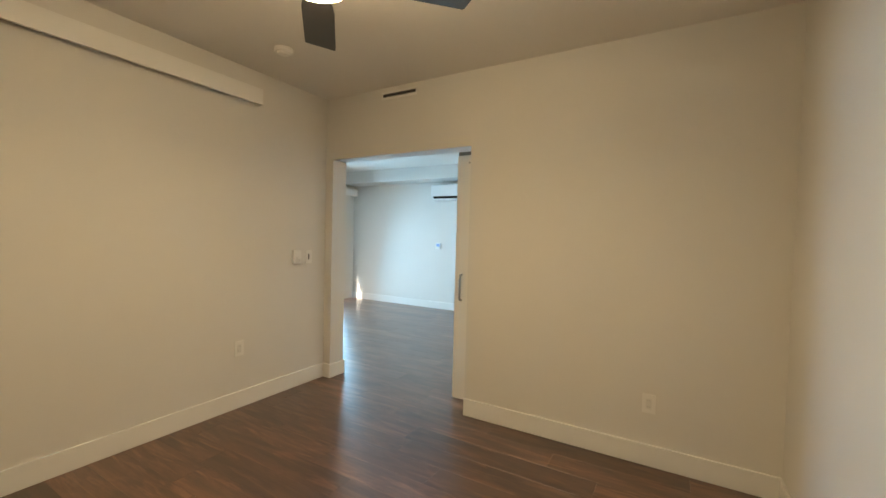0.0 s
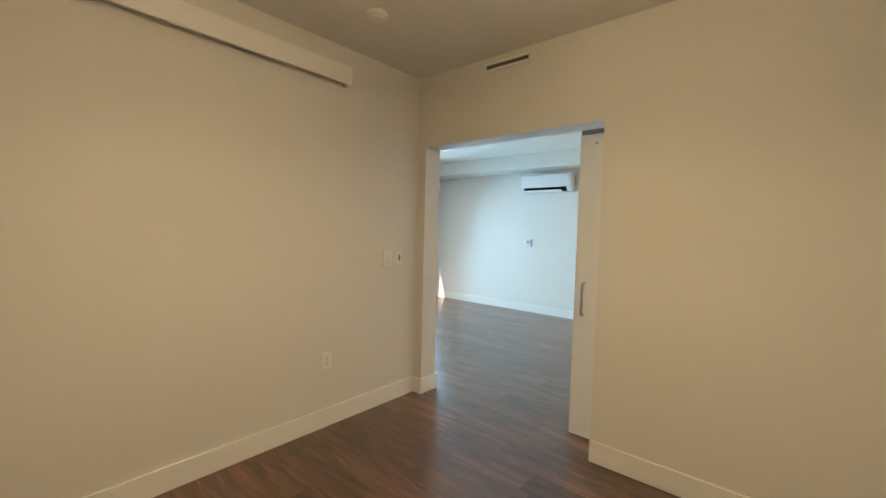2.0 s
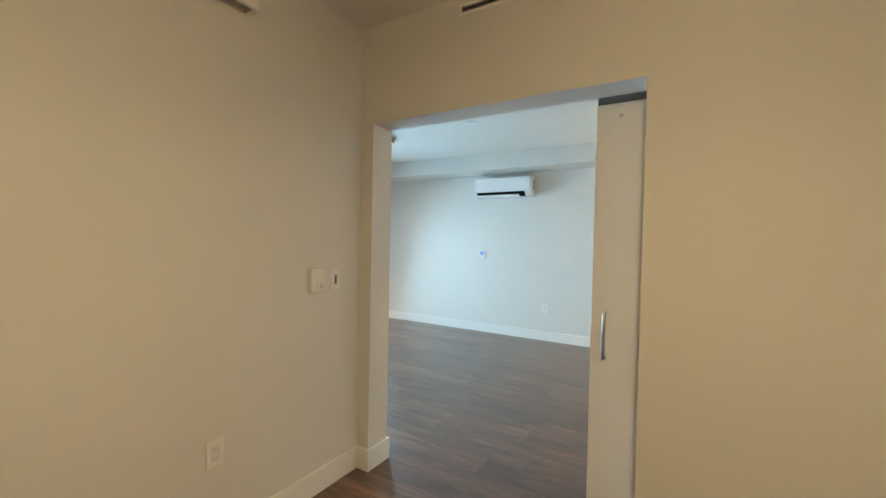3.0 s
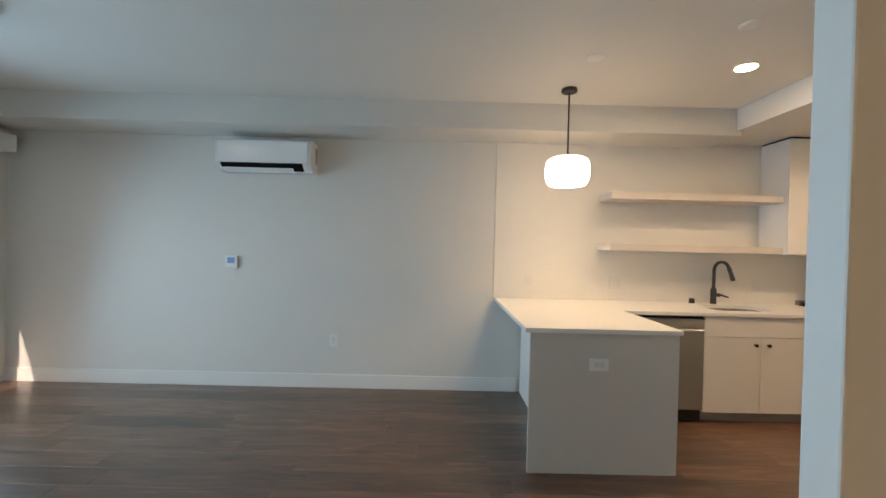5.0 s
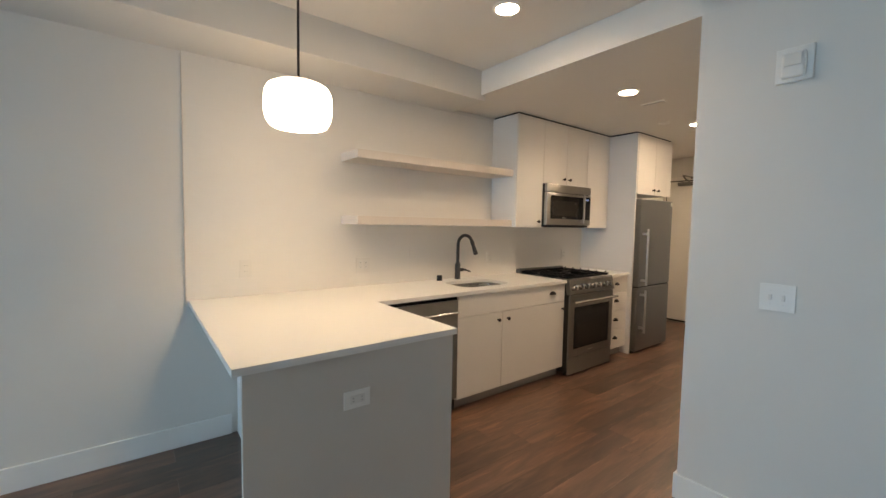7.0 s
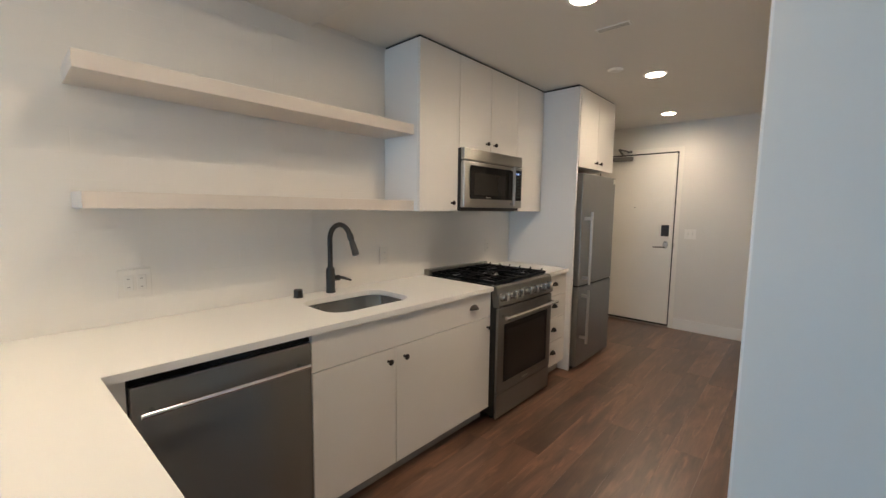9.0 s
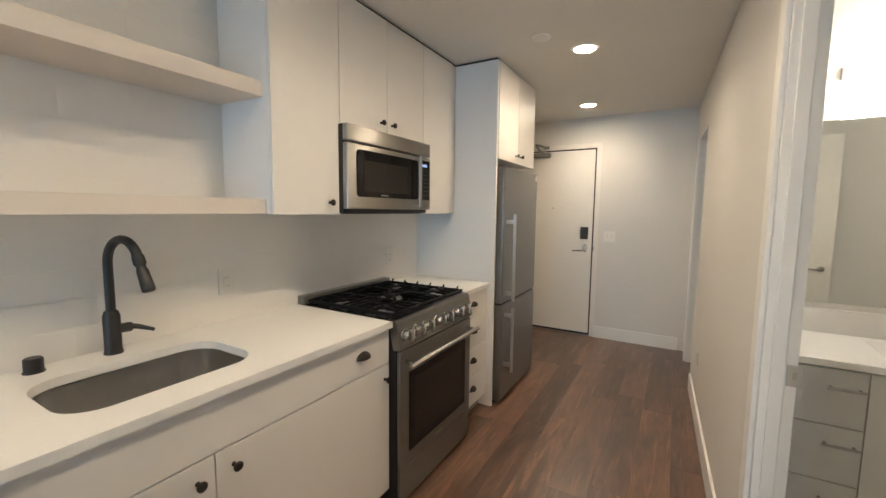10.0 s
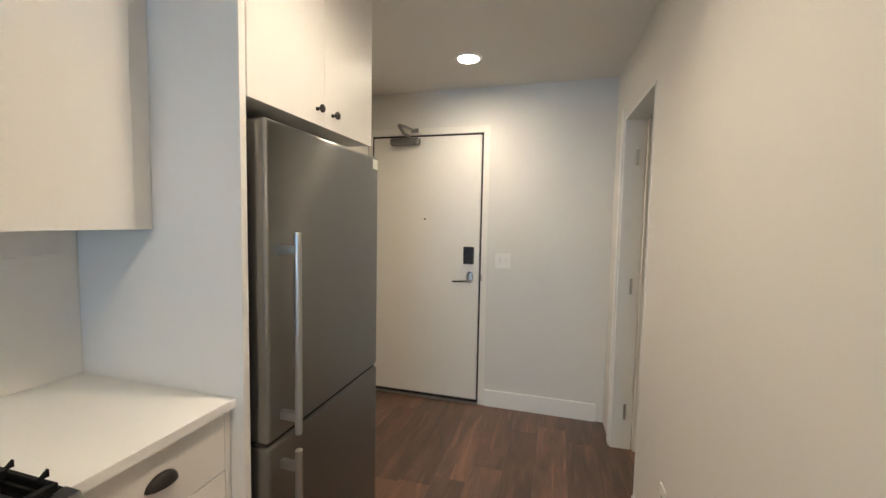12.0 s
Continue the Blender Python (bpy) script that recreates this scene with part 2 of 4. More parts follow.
def merge(bm, other):
    me = bpy.data.meshes.new("tmp")
    other.to_mesh(me)
    other.free()
    bm.from_mesh(me)
    bpy.data.meshes.remove(me)
    return bm


def lathe(profile, at=(0, 0, 0), way=(0, 0, 1), n=24, bm=None, sx=1.0, sy=1.0):
    """Turned shape: profile of (radius, height) about the axis way."""
    own = bmesh.new()
    rings = []
    for r, h in profile:
        if r < 1e-5:
            rings.append([own.verts.new((0, 0, h))])
        else:
            rings.append([own.verts.new((r * sx * math.cos(2 * math.pi * k / n), r * sy * math.sin(2 * math.pi * k / n), h)) for k in range(n)])
    for a, b in zip(rings, rings[1:]):
        for k in range(n):
            j = (k + 1) % n
            if len(a) == 1 and len(b) == 1:
                continue
            if len(a) == 1:
                own.faces.new((a[0], b[k], b[j]))
            elif len(b) == 1:
                own.faces.new((a[k], a[j], b[0]))
            else:
                own.faces.new((a[k], a[j], b[j], b[k]))
    own.transform(Matrix.Translation(at) @ Vector(way).to_track_quat("Z", "Y").to_matrix().to_4x4())
    return merge(bm, own) if bm else own


def rod(a, b, r, n=14, bm=None):
    a, b = Vector(a), Vector(b)
    h = (b - a).length
    return lathe([(0, 0), (r * 0.8, 0), (r, r * 0.2), (r, h - r * 0.2), (r * 0.8, h), (0, h)], a, b - a, n, bm)


def tube(points, r, n=14, bm=None):
    """A bent pipe through points; r is one radius or one for each point."""
    own = bmesh.new()
    pts = [Vector(p) for p in points]
    rs = r if isinstance(r, (list, tuple)) else [r] * len(pts)
    rings, side = [], None
    for i, p in enumerate(pts):
        t = (pts[min(i + 1, len(pts) - 1)] - pts[max(i - 1, 0)]).normalized()
        if side is None:
            side = t.orthogonal().normalized()
        side = (side - t * side.dot(t)).normalized()
        up = t.cross(side)
        rings.append([own.verts.new(p + rs[i] * (math.cos(2 * math.pi * k / n) * side + math.sin(2 * math.pi * k / n) * up)) for k in range(n)])
    for a, b in zip(rings, rings[1:]):
        for k in range(n):
            own.faces.new((a[k], a[(k + 1) % n], b[(k + 1) % n], b[k]))
    own.faces.new(rings[0])
    own.faces.new(rings[-1])
    return merge(bm, own) if bm else own


def rounded(cx, cy, w, h, r, n=6):
    """Points of a rectangle with round corners."""
    out = []
    for sx, sy, a0 in ((1, 1, 0), (-1, 1, 90), (-1, -1, 180), (1, -1, 270)):
        for k in range(n + 1):
            a = radians(a0 + 90 * k / n)
            out.append((cx + sx * (w / 2 - r) + r * math.cos(a), cy + sy * (h / 2 - r) + r * math.sin(a)))
    return out


def loft(loops, cap0=True, cap1=True):
    bm = bmesh.new()
    rings = [[bm.verts.new(p) for p in loop] for loop in loops]
    for a, b in zip(rings, rings[1:]):
        for k in range(len(a)):
            bm.faces.new((a[k], a[(k + 1) % len(a)], b[(k + 1) % len(a)], b[k]))
    if cap0:
        bm.faces.new(rings[0])
    if cap1:
        bm.faces.new(rings[-1])
    return bm


def prism(profile, x0, x1):
    """A profile of (y, z) drawn out along x."""
    return loft([[(x, y, z) for y, z in profile] for x in (x0, x1)])


def pads(at, w, h, face, depth=0.006):
    """A plate on a wall: face is '-y', '+y', '-x' or '+x'."""
    x, y, z = at
    if face[1] == "y":
        s = -1 if face[0] == "-" else 1
        return bx(x - w / 2, x + w / 2, min(y, y + s * depth), max(y, y + s * depth), z - h / 2, z + h / 2, 0.0015)
    s = -1 if face[0] == "-" else 1
    return bx(min(x, x + s * depth), max(x, x + s * depth), y - w / 2, y + w / 2, z - h / 2, z + h / 2, 0.0015)

# ---- the large structure ----
H, HC = 2.65, 2.458          # ceilings: rooms, dropped hall
XW, XE = -3.97, 6.98         # window wall and entry wall
YN = 3.50                    # kitchen wall
YB0, YB1 = -0.340, -0.165    # bedroom door wall
XBL, XBR, YBS = -0.78, 2.68, -4.4
DL, DR, DH = -0.69, 0.760, 2.078
XS, YS = 2.748, 1.449        # corner of the hall's south wall
HALL = Matrix.Translation((XS, YS, 0)) @ Matrix.Rotation(radians(2.1), 4, "Z")
WY0, WY1, WZ0, WZ1 = 0.30, 3.08, 0.04, 2.30

floor = setting("floor", bx(XW - 0.2, XE + 0.2, YBS - 0.2, YN + 0.2, -0.2, -0.012), CONCRETE, "dark brown wood-look vinyl plank floor", "floor")
setting("ceiling", bx(XW - 0.2, XE + 0.2, YBS - 0.2, YN + 0.2, H, H + 0.2), CEIL, "smooth white painted flat ceiling", "ceiling")
setting("ceiling_hall", bx(XS, XE, -0.3, YN, HC, H - 0.002), CEIL, "dropped white ceiling over kitchen and hall", "ceiling")
setting("wall_north", bx(XW - 0.2, XE + 0.2, YN, YN + 0.2, 0, H), PAINT, "plain off-white painted wall")

bm = bx(XW - 0.2, XW, YBS - 0.2, WY0, 0, H)
bx(XW - 0.2, XW, WY1, YN, 0, H, bm=bm)
bx(XW - 0.2, XW - 0.081, WY0, WY1, 0, WZ0, bm=bm)
bx(XW - 0.2, XW, WY0, WY1, WZ1, H, bm=bm)
setting("wall_west", bm, PAINT, "off-white outer wall with a wide window")
setting("soffit_north", bx(XW, XS - 0.002, 3.045, YN, 2.42, H), PAINT, "boxed off-white soffit along the kitchen wall", "soffit")
setting("soffit_end", bx(XS - 0.002, 2.795, 3.047, YN, 2.42, HC), PAINT, "end of the boxed off-white soffit", "soffit")

bm = bx(XW, DL, YB0, YB1, 0, H)
bx(DR, XS + 0.12, YB0, YB1, 0, H, bm=bm)
bx(DL, DR, YB0, YB1, DH, H, bm=bm)
setting("wall_bedroom_door", bm, PAINT, "off-white wall with a wide cased-free doorway")
setting("wall_bedroom_west", bx(XBL - 0.12, XBL, YBS, YB0, 0, H), PAINT, "plain off-white bedroom wall")
setting("wall_bedroom_east", bx(XBR, XBR + 0.12, YBS, YB0, 0, H), PAINT, "plain off-white bedroom wall")
setting("wall_bedroom_south", bx(XW - 0.2, XE + 0.2, YBS - 0.2, YBS, 0, H), PAINT, "plain off-white bedroom wall")
setting("wall_switch", bx(XS, XS + 0.12, YB1, YS, 0, H), PAINT, "off-white wall end with switches")

# hall's south wall, with the bathroom and closet doorways; lengths run along the wall
B0, B1, C0, C1, DZ = 0.228, 1.045, 3.23, 3.92, 2.10
bm = bx(0.122, B0, -0.085, 0, 0, HC)
bx(B1, C0, -0.085, 0, 0, HC, bm=bm)
bx(C1, 4.30, -0.085, 0, 0, HC, bm=bm)
bx(B0, B1, -0.085, 0, DZ, HC, bm=bm)
bx(C0, C1, -0.085, 0, DZ, HC, bm=bm)
setting("wall_hall_south", bm, PAINT, "off-white hall wall with two doorways", m=HALL)

E0, E1, EZ = 2.535, 3.465, 2.125
bm = bx(XE, XE + 0.2, -0.4, E0, 0, HC)
bx(XE, XE + 0.2, E1, YN, 0, HC, bm=bm)
bx(XE, XE + 0.2, E0, E1, EZ, HC, bm=bm)
setting("wall_entry", bm, PAINT, "off-white end wall around the entry door")
setting("wall_entry_back", bx(XE + 0.2, XE + 0.26, -4.4, YN, 0, H), PAINT, "plain corridor wall behind the entry door")

# bathroom and closet shells
XV = 4.92
setting("wall_bath_east", bx(XV, XV + 0.1, -0.2, 1.44, 0, HC), PAINT, "off-white bathroom wall behind the vanity")
setting("wall_bath_south", bx(XS + 0.12, XE, -0.3, -0.2, 0, HC), PAINT, "off-white bathroom wall")
setting("floor_bath", bx(XS + 0.12, XV, -0.2, YS - 0.001, -0.0118, 0.001), BATHTILE, "grey tiled bathroom floor", "floor")
setting("wall_closet_west", bx(5.75, 5.85, -0.2, 1.43, 0, HC), PAINT, "plain closet wall")


def board(name, x0, x1, y0, y1, m=None):
    h, t = 0.132, 0.014
    setting(name, bx(x0, x1, y0, y1, 0, h, 0.003), TRIM, "square-edged white painted baseboard", "baseboard", m=m)


T = 0.014
board("baseboard_north", XW, 0.985, YN - T, YN)
board("baseboard_west", XW, XW + T, YB1 + T, WY0)
board("baseboard_south", XW, DL, YB1, YB1 + T)
board("baseboard_south_2", 1.75, XS - T, YB1, YB1 + T)
board("baseboard_switch", XS - T, XS, YB1 + T, YS + T)
board("baseboard_hall_1", -T, B0 - 0.07, 0, T, m=HALL)
board("baseboard_hall_2", B1 + 0.07, C0, 0, T, m=HALL)
board("baseboard_entry", XE - T, XE, 1.66, E0 - 0.055)
board("baseboard_bed_west", XBL, XBL + T, YBS, YB0 - T)
board("baseboard_bed_north_1", XBL, DL + T, YB0 - T, YB0)
board("baseboard_bed_jamb", DL, DL + T, YB0, YB1 + T)
board("baseboard_bed_north_2", DR - 0.002, XBR, YB0 - T, YB0)
board("baseboard_bed_east", XBR - T, XBR, YBS, YB0 - T)

# window in the west wall
win = tagged(thing("window_1", (XW - 0.1, (WY0 + WY1) / 2, WZ0), "wide white-framed sliding glass door with clear panes", "glass door"), kind="structure")
for y0, y1, z0, z1 in ((WY0, WY1, WZ0, WZ0 + 0.05), (WY0, WY1, WZ1 - 0.05, WZ1), (WY0, WY0 + 0.05, WZ0 + 0.05, WZ1 - 0.05),
                       (WY1 - 0.05, WY1, WZ0 + 0.05, WZ1 - 0.05), (1.80, 1.85, WZ0 + 0.05, WZ1 - 0.05)):
    part("window_frame", bx(XW - 0.14, XW - 0.08, y0, y1, z0, z1, 0.003), TRIM, win)
for y0, y1 in ((WY0 + 0.05, 1.80), (1.85, WY1 - 0.05)):
    pane = part("pane", bx(XW - 0.112, XW - 0.106, y0, y1, WZ0 + 0.05, WZ1 - 0.05), GLASS, win)
    pane.visible_shadow = False
part("door_track", bx(XW - 0.08, XW + 0.006, WY0 + 0.002, WY1 - 0.002, 0.0, WZ0, 0.004), BRONZE, win, "dark bronze door track")
# unseen blocker; its outer edge cuts the sun patch on the north wall
setting("sun_trim_slab", bx(-4.52, XW - 0.2, -1.0, 4.5, 2.55, 2.75), CONCRETE, "unseen concrete slab added above the window to trim the sun patch", "slab")
# added emissive panel, out of view, giving soft daylight through the glass
setting("backdrop", bx(-70, -69.5, -120, 120, -6.9, 30), DAYGLOW, "unseen glowing panel added as daylight beyond the window", "backdrop")
setting("ground", bx(-900, 900, -900, 900, -7.2, -7.0), GROUNDM, "grey street ground far below", "ground")

# ---- bathroom doorway trim ----
bath = tagged(thing("door_1", HALL @ Vector((B0, 0, 0)), "white cased bathroom doorway, its door standing open", "doorway"), kind="structure")
for u0, u1 in ((B0 - 0.065, B0 + 0.004), (B1 - 0.004, B1 + 0.065)):
    part("casing", bx(u0, u1, 0, 0.014, 0, DZ + 0.065, 0.003), TRIM, bath, m=HALL)
part("casing", bx(B0 + 0.004, B1 - 0.004, 0, 0.014, DZ - 0.004, DZ + 0.065, 0.003), TRIM, bath, m=HALL)
for u0, u1 in ((B0, B0 + 0.018), (B1 - 0.018, B1)):
    part("jamb", bx(u0, u1, -0.088, -0.001, 0, DZ, 0.002), TRIM, bath, m=HALL)
part("jamb", bx(B0 + 0.018, B1 - 0.018, -0.088, -0.001, DZ - 0.018, DZ, 0.002), TRIM, bath, m=HALL)
part("door_stop", bx(B1 - 0.030, B1 - 0.018, -0.056, -0.022, 0, DZ - 0.018, 0.002), TRIM, bath, m=HALL)
part("door_stop", bx(B0 + 0.018, B0 + 0.030, -0.056, -0.022, 0, DZ - 0.018, 0.002), TRIM, bath, m=HALL)
strike = part("strike_plate", bx(B1 - 0.021, B1 - 0.0178, -0.100, -0.062, 0.91, 0.975, 0.0008), NICKEL, bath, "satin nickel strike plate", m=HALL)
part("latch_hole", bx(B1 - 0.0225, B1 - 0.0212, -0.086, -0.076, 0.932, 0.954), SLOTM, strike, m=HALL)
leaf = part("door_leaf", bx(B0 + 0.02, B0 + 0.058, -0.868, -0.092, 0.01, DZ - 0.02, 0.002), DOORP, bath, m=HALL)
hd = rod((B0 + 0.058, -0.80, 0.96), (B0 + 0.10, -0.80, 0.96), 0.011)
rod((B0 + 0.10, -0.81, 0.96), (B0 + 0.10, -0.69, 0.96), 0.008, bm=hd)
lathe([(0, 0), (0.026, 0), (0.026, 0.008), (0, 0.009)], (B0 + 0.058, -0.80, 0.96), (1, 0, 0), 20, hd)
part("lever", hd, NICKEL, leaf, "satin nickel lever handle", True, m=HALL)

# ---- closet doorway at the end of the hall ----
clo = tagged(thing("door_2", HALL @ Vector((C0, 0, 0)), "white closet doorway with its door standing open inwards", "doorway"), kind="structure")
part("jamb", bx(C1 - 0.02, C1, -0.12, 0.004, 0, DZ, 0.002), TRIM, clo, m=HALL)
part("casing", bx(C1 - 0.002, C1 + 0.06, 0, 0.014, 0, DZ + 0.06, 0.003), TRIM, clo, m=HALL)
part("jamb", bx(C0, C0 + 0.012, -0.12, 0.004, 0, DZ, 0.002), TRIM, clo, m=HALL)
part("jamb", bx(C0 + 0.012, C1 - 0.02, -0.12, 0.004, DZ - 0.014, DZ, 0.002), TRIM, clo, m=HALL)
leaf = part("door_leaf", bx(C1 - 0.060, C1 - 0.022, -0.78, -0.122, 0.012, DZ - 0.018, 0.002), DOORP, clo, m=HALL)
for z in (0.25, 1.06, 1.86):
    part("hinge", rod((C1 - 0.024, -0.073, z - 0.05), (C1 - 0.024, -0.073, z + 0.05), 0.008), NICKEL, clo, "satin nickel hinge", True, m=HALL)

# ---- entry door ----
ent = tagged(thing("door_3", (XE, (E0 + E1) / 2, 0), "flush cream-painted entry door, shut, with black gasket line", "door"), kind="structure")
part("gasket", bx(XE + 0.020, XE + 0.03, E0, E1, 0.0, EZ), DARKGAP, ent, "black rubber gasket")
eleaf = part("door_leaf", bx(XE + 0.004, XE + 0.02, E0 + 0.017, E1 - 0.017, 0.022, EZ - 0.017, 0.0015), DOORP, ent)
for y0, y1, z1 in ((E0 - 0.05, E0, EZ + 0.05), (E1, E1 + 0.03, EZ + 0.05)):
    part("door_frame", bx(XE - 0.003, XE, y0, y1, 0, z1, 0.001), DOORP, ent)
part("door_frame", bx(XE - 0.003, XE, E0, E1, EZ, EZ + 0.05, 0.001), DOORP, ent)
part("threshold", bx(XE - 0.02, XE + 0.02, E0, E1, 0.0, 0.012, 0.003), NICKEL, ent, "metal threshold strip")
part("door_sweep", bx(XE - 0.001, XE + 0.004, E0 + 0.012, E1 - 0.012, 0.014, 0.034), DARKGAP, ent, "black door sweep")
LY = 2.632
lock = part("keypad_lock", bx(XE - 0.030, XE + 0.004, LY - 0.040, LY + 0.040, 1.115, 1.250, 0.007), BLACK, eleaf, "black electronic deadbolt housing")
hb = lathe([(0, 0), (0.028, 0), (0.028, 0.010), (0.020, 0.014), (0, 0.015)], (XE + 0.004, LY - 0.01, 1.01), (-1, 0, 0), 24, sx=1.0, sy=1.7)
part("escutcheon", hb, NICKEL, eleaf, "oval satin nickel escutcheon", True)
hl = rod((XE - 0.008, LY - 0.01, 0.985), (XE - 0.055, LY - 0.01, 0.985), 0.012)
tube([(XE - 0.05, LY - 0.02, 0.985), (XE - 0.055, LY + 0.02, 0.986), (XE - 0.055, LY + 0.07, 0.982), (XE - 0.052, LY + 0.115, 0.98)], [0.011, 0.010, 0.009, 0.008], bm=hl)
part("lever", hl, CHROME, eleaf, "polished lever handle", True)
part("thumb_turn", bx(XE - 0.010, XE - 0.002, LY - 0.018, LY - 0.002, 1.03, 1.05, 0.002), DARKGAP, eleaf)
part("peephole", lathe([(0, 0), (0.007, 0), (0.006, 0.004), (0, 0.003)], (XE + 0.004, 3.0, 1.46), (-1, 0, 0), 14), BLACK, eleaf, "black peephole")
part("strike_edge", bx(XE - 0.009, XE - 0.003, E0 - 0.012, E0 - 0.001, 0.985, 1.035), NICKEL, ent)
closer = part("door_closer", bx(XE - 0.055, XE + 0.004, 3.04, 3.29, 2.040, 2.098, 0.020, seg=4), GUNMETAL, eleaf, "grey metal door closer body")
arm = tube([(XE - 0.03, 3.12, 2.098), (XE - 0.05, 3.17, 2.130), (XE - 0.11, 3.19, 2.185)], 0.012)
tube([(XE - 0.11, 3.19, 2.185), (XE - 0.05, 3.12, 2.165), (XE - 0.008, 3.09, 2.155)], 0.010, bm=arm)
bx(XE - 0.020, XE - 0.003, 3.06, 3.12, 2.140, 2.172, 0.004, arm)
part("closer_arm", arm, GUNMETAL, closer, "folding closer arm", True)


# ---- wall fittings ----
def plate(name, at, face, label, w=0.075, h=0.118, kind_="outlet", along=False, cover=None):
    if along:
        w, h = h, w
    ob = thing(name, at, label, kind_)
    part("cover_plate", pads(at, w, h, face), cover or PLASTIC, ob)
    s = -1 if face[0] == "-" else 1
    x, y, z = at
    o = 0.006 * s

    def bit(nm, a, b, bw, bh, dep, material, lab=""):
        """A piece at (a, b) across and up the plate."""
        if face[1] == "y":
            p = (x + a, y + o, z + b)
        else:
            p = (x + o, y + a, z + b)
        part(nm, pads(p, bw, bh, face, dep), material, ob, lab)

    if kind_ == "outlet":
        bit("socket_face", 0, 0, 0.066 if along else 0.033, 0.033 if along else 0.066, 0.002, cover or PLASTICD)
        for q in (-0.019, 0.019):
            for d_ in (-0.006, 0.006):
                aa, bb = (q, d_) if along else (d_, q)
                pp = (x + aa, y + o + s * 0.002, z + bb) if face[1] == "y" else (x + o + s * 0.002, y + aa, z + bb)
                part("slot", pads(pp, 0.007 if along else 0.0028, 0.0028 if along else 0.007, face, 0.0006), SLOTM, ob)
    return ob, bit


plate("outlet", (-0.80, YN, 0.46), "-y", "white duplex outlet on the living room wall")
plate("outlet", (XBL, -1.21, 0.468), "+x", "white duplex outlet low on the bedroom wall")
plate("outlet", (2.03, YB0, 0.385), "-y", "white duplex outlet low beside the bedroom doorway")
for x, z in ((1.08, 1.10), (3.305, 1.095), (4.50, 1.09)):
    plate("outlet", (x, YN - 0.012, z), "-y", "cream duplex outlet on the tiled backsplash", cover=PLATET)
ob, bit = plate("outlet", (1.93, YN - 0.012, 1.085), "-y", "cream double outlet plate on the tiled backsplash", 0.118, 0.118, "outlet plate", cover=PLATET)
for q in (-0.023, 0.023):
    bit("socket_face", q, 0, 0.033, 0.066, 0.003, PLASTICD)
    for b in (-0.018, 0.018):
        part("slot", pads((1.93 + q, YN - 0.021, 1.085 + b), 0.010, 0.004, "-y", 0.0008), SLOTM, ob)
plate("outlet", (1.225, 2.085, 0.69), "-y", "white duplex outlet set sideways in the peninsula end panel", along=True)
hp = HALL @ Vector((2.80, 0, 0.40))
plate("outlet", tuple(hp), "+y", "white outlet low on the hall wall", 0.07, 0.115)


def toggles(name, at, face, label, n, w):
    ob, bit = plate(name, at, face, label, w, 0.118, "switch")
    for k in range(n):
        a = (k - (n - 1) / 2) * 0.046
        bit("toggle", a, 0, 0.011, 0.026, 0.010, PLASTICD)
        for b in (-0.03, 0.03):
            bit("screw", a, b, 0.005, 0.005, 0.001, PLASTICD)
    return ob


toggles("light_switch", (XS, 1.085, 1.12), "-x", "white double toggle light switch plate", 2, 0.125)
toggles("light_switch", (XE, 2.365, 1.155), "-x", "white double toggle switch plate beside the entry door", 2, 0.12)
ob = thing("fan_control", (XBL, -0.68, 1.165), "white fan speed control standing proud of the wall", "switch")
part("body", bx(XBL, XBL + 0.026, -0.722, -0.640, 1.105, 1.228, 0.004), PLASTIC, ob)
part("slider", bx(XBL + 0.026, XBL + 0.034, -0.672, -0.650, 1.125, 1.150, 0.003), PLASTICD, ob)
part("button", bx(XBL + 0.026, XBL + 0.029, -0.700, -0.676, 1.118, 1.165, 0.001), PLASTICD, ob)
ob, bit = plate("light_switch", (XBL, -0.54, 1.165), "+x", "white rocker light switch by the bedroom doorway", 0.072, 0.118, "switch")
bit("rocker", 0, 0, 0.034, 0.068, 0.005, PLASTICD)
part("rocker_slot", pads((XBL + 0.0112, -0.545, 1.165), 0.010, 0.045, "+x", 0.0008), DARKGAP, ob)

ob = thing("thermostat", (-1.80, YN, 1.205), "white thermostat with a blue lit screen", "thermostat")
part("body", bx(-1.86, -1.74, YN - 0.022, YN, 1.145, 1.262, 0.006), PLASTIC, ob)
part("screen", bx(-1.835, -1.765, YN - 0.0235, YN - 0.022, 1.19, 1.245, 0.0005), SCREEN, ob, "pale blue screen")

ob = thing("alarm_strobe", (XS, 1.085, 2.11), "white wall-mounted fire alarm strobe", "alarm")
part("back_plate", bx(XS - 0.016, XS, 1.016, 1.142, 2.042, 2.186, 0.004), PLASTIC, ob)
part("housing", bx(XS - 0.044, XS - 0.016, 1.038, 1.118, 2.055, 2.160, 0.010, seg=3), PLASTIC, ob)
part("lens", bx(XS - 0.050, XS - 0.044, 1.048, 1.108, 2.100, 2.150, 0.003), PLATET, ob, "smoky strobe lens")

ob = thing("air_vent", (0.065, YB0, 2.58), "white-framed linear air vent with a dark slot", "vent")
VX0, VX1, VZ0, VZ1 = -0.115, 0.25, 2.548, 2.612
for x0, x1, z0, z1 in ((VX0, VX1, VZ0, VZ0 + 0.018), (VX0, VX1, VZ1 - 0.018, VZ1), (VX0, VX0 + 0.012, VZ0 + 0.018, VZ1 - 0.018), (VX1 - 0.012, VX1, VZ0 + 0.018, VZ1 - 0.018)):
    part("frame", bx(x0, x1, YB0 - 0.008, YB0, z0, z1, 0.001), TRIM, ob)
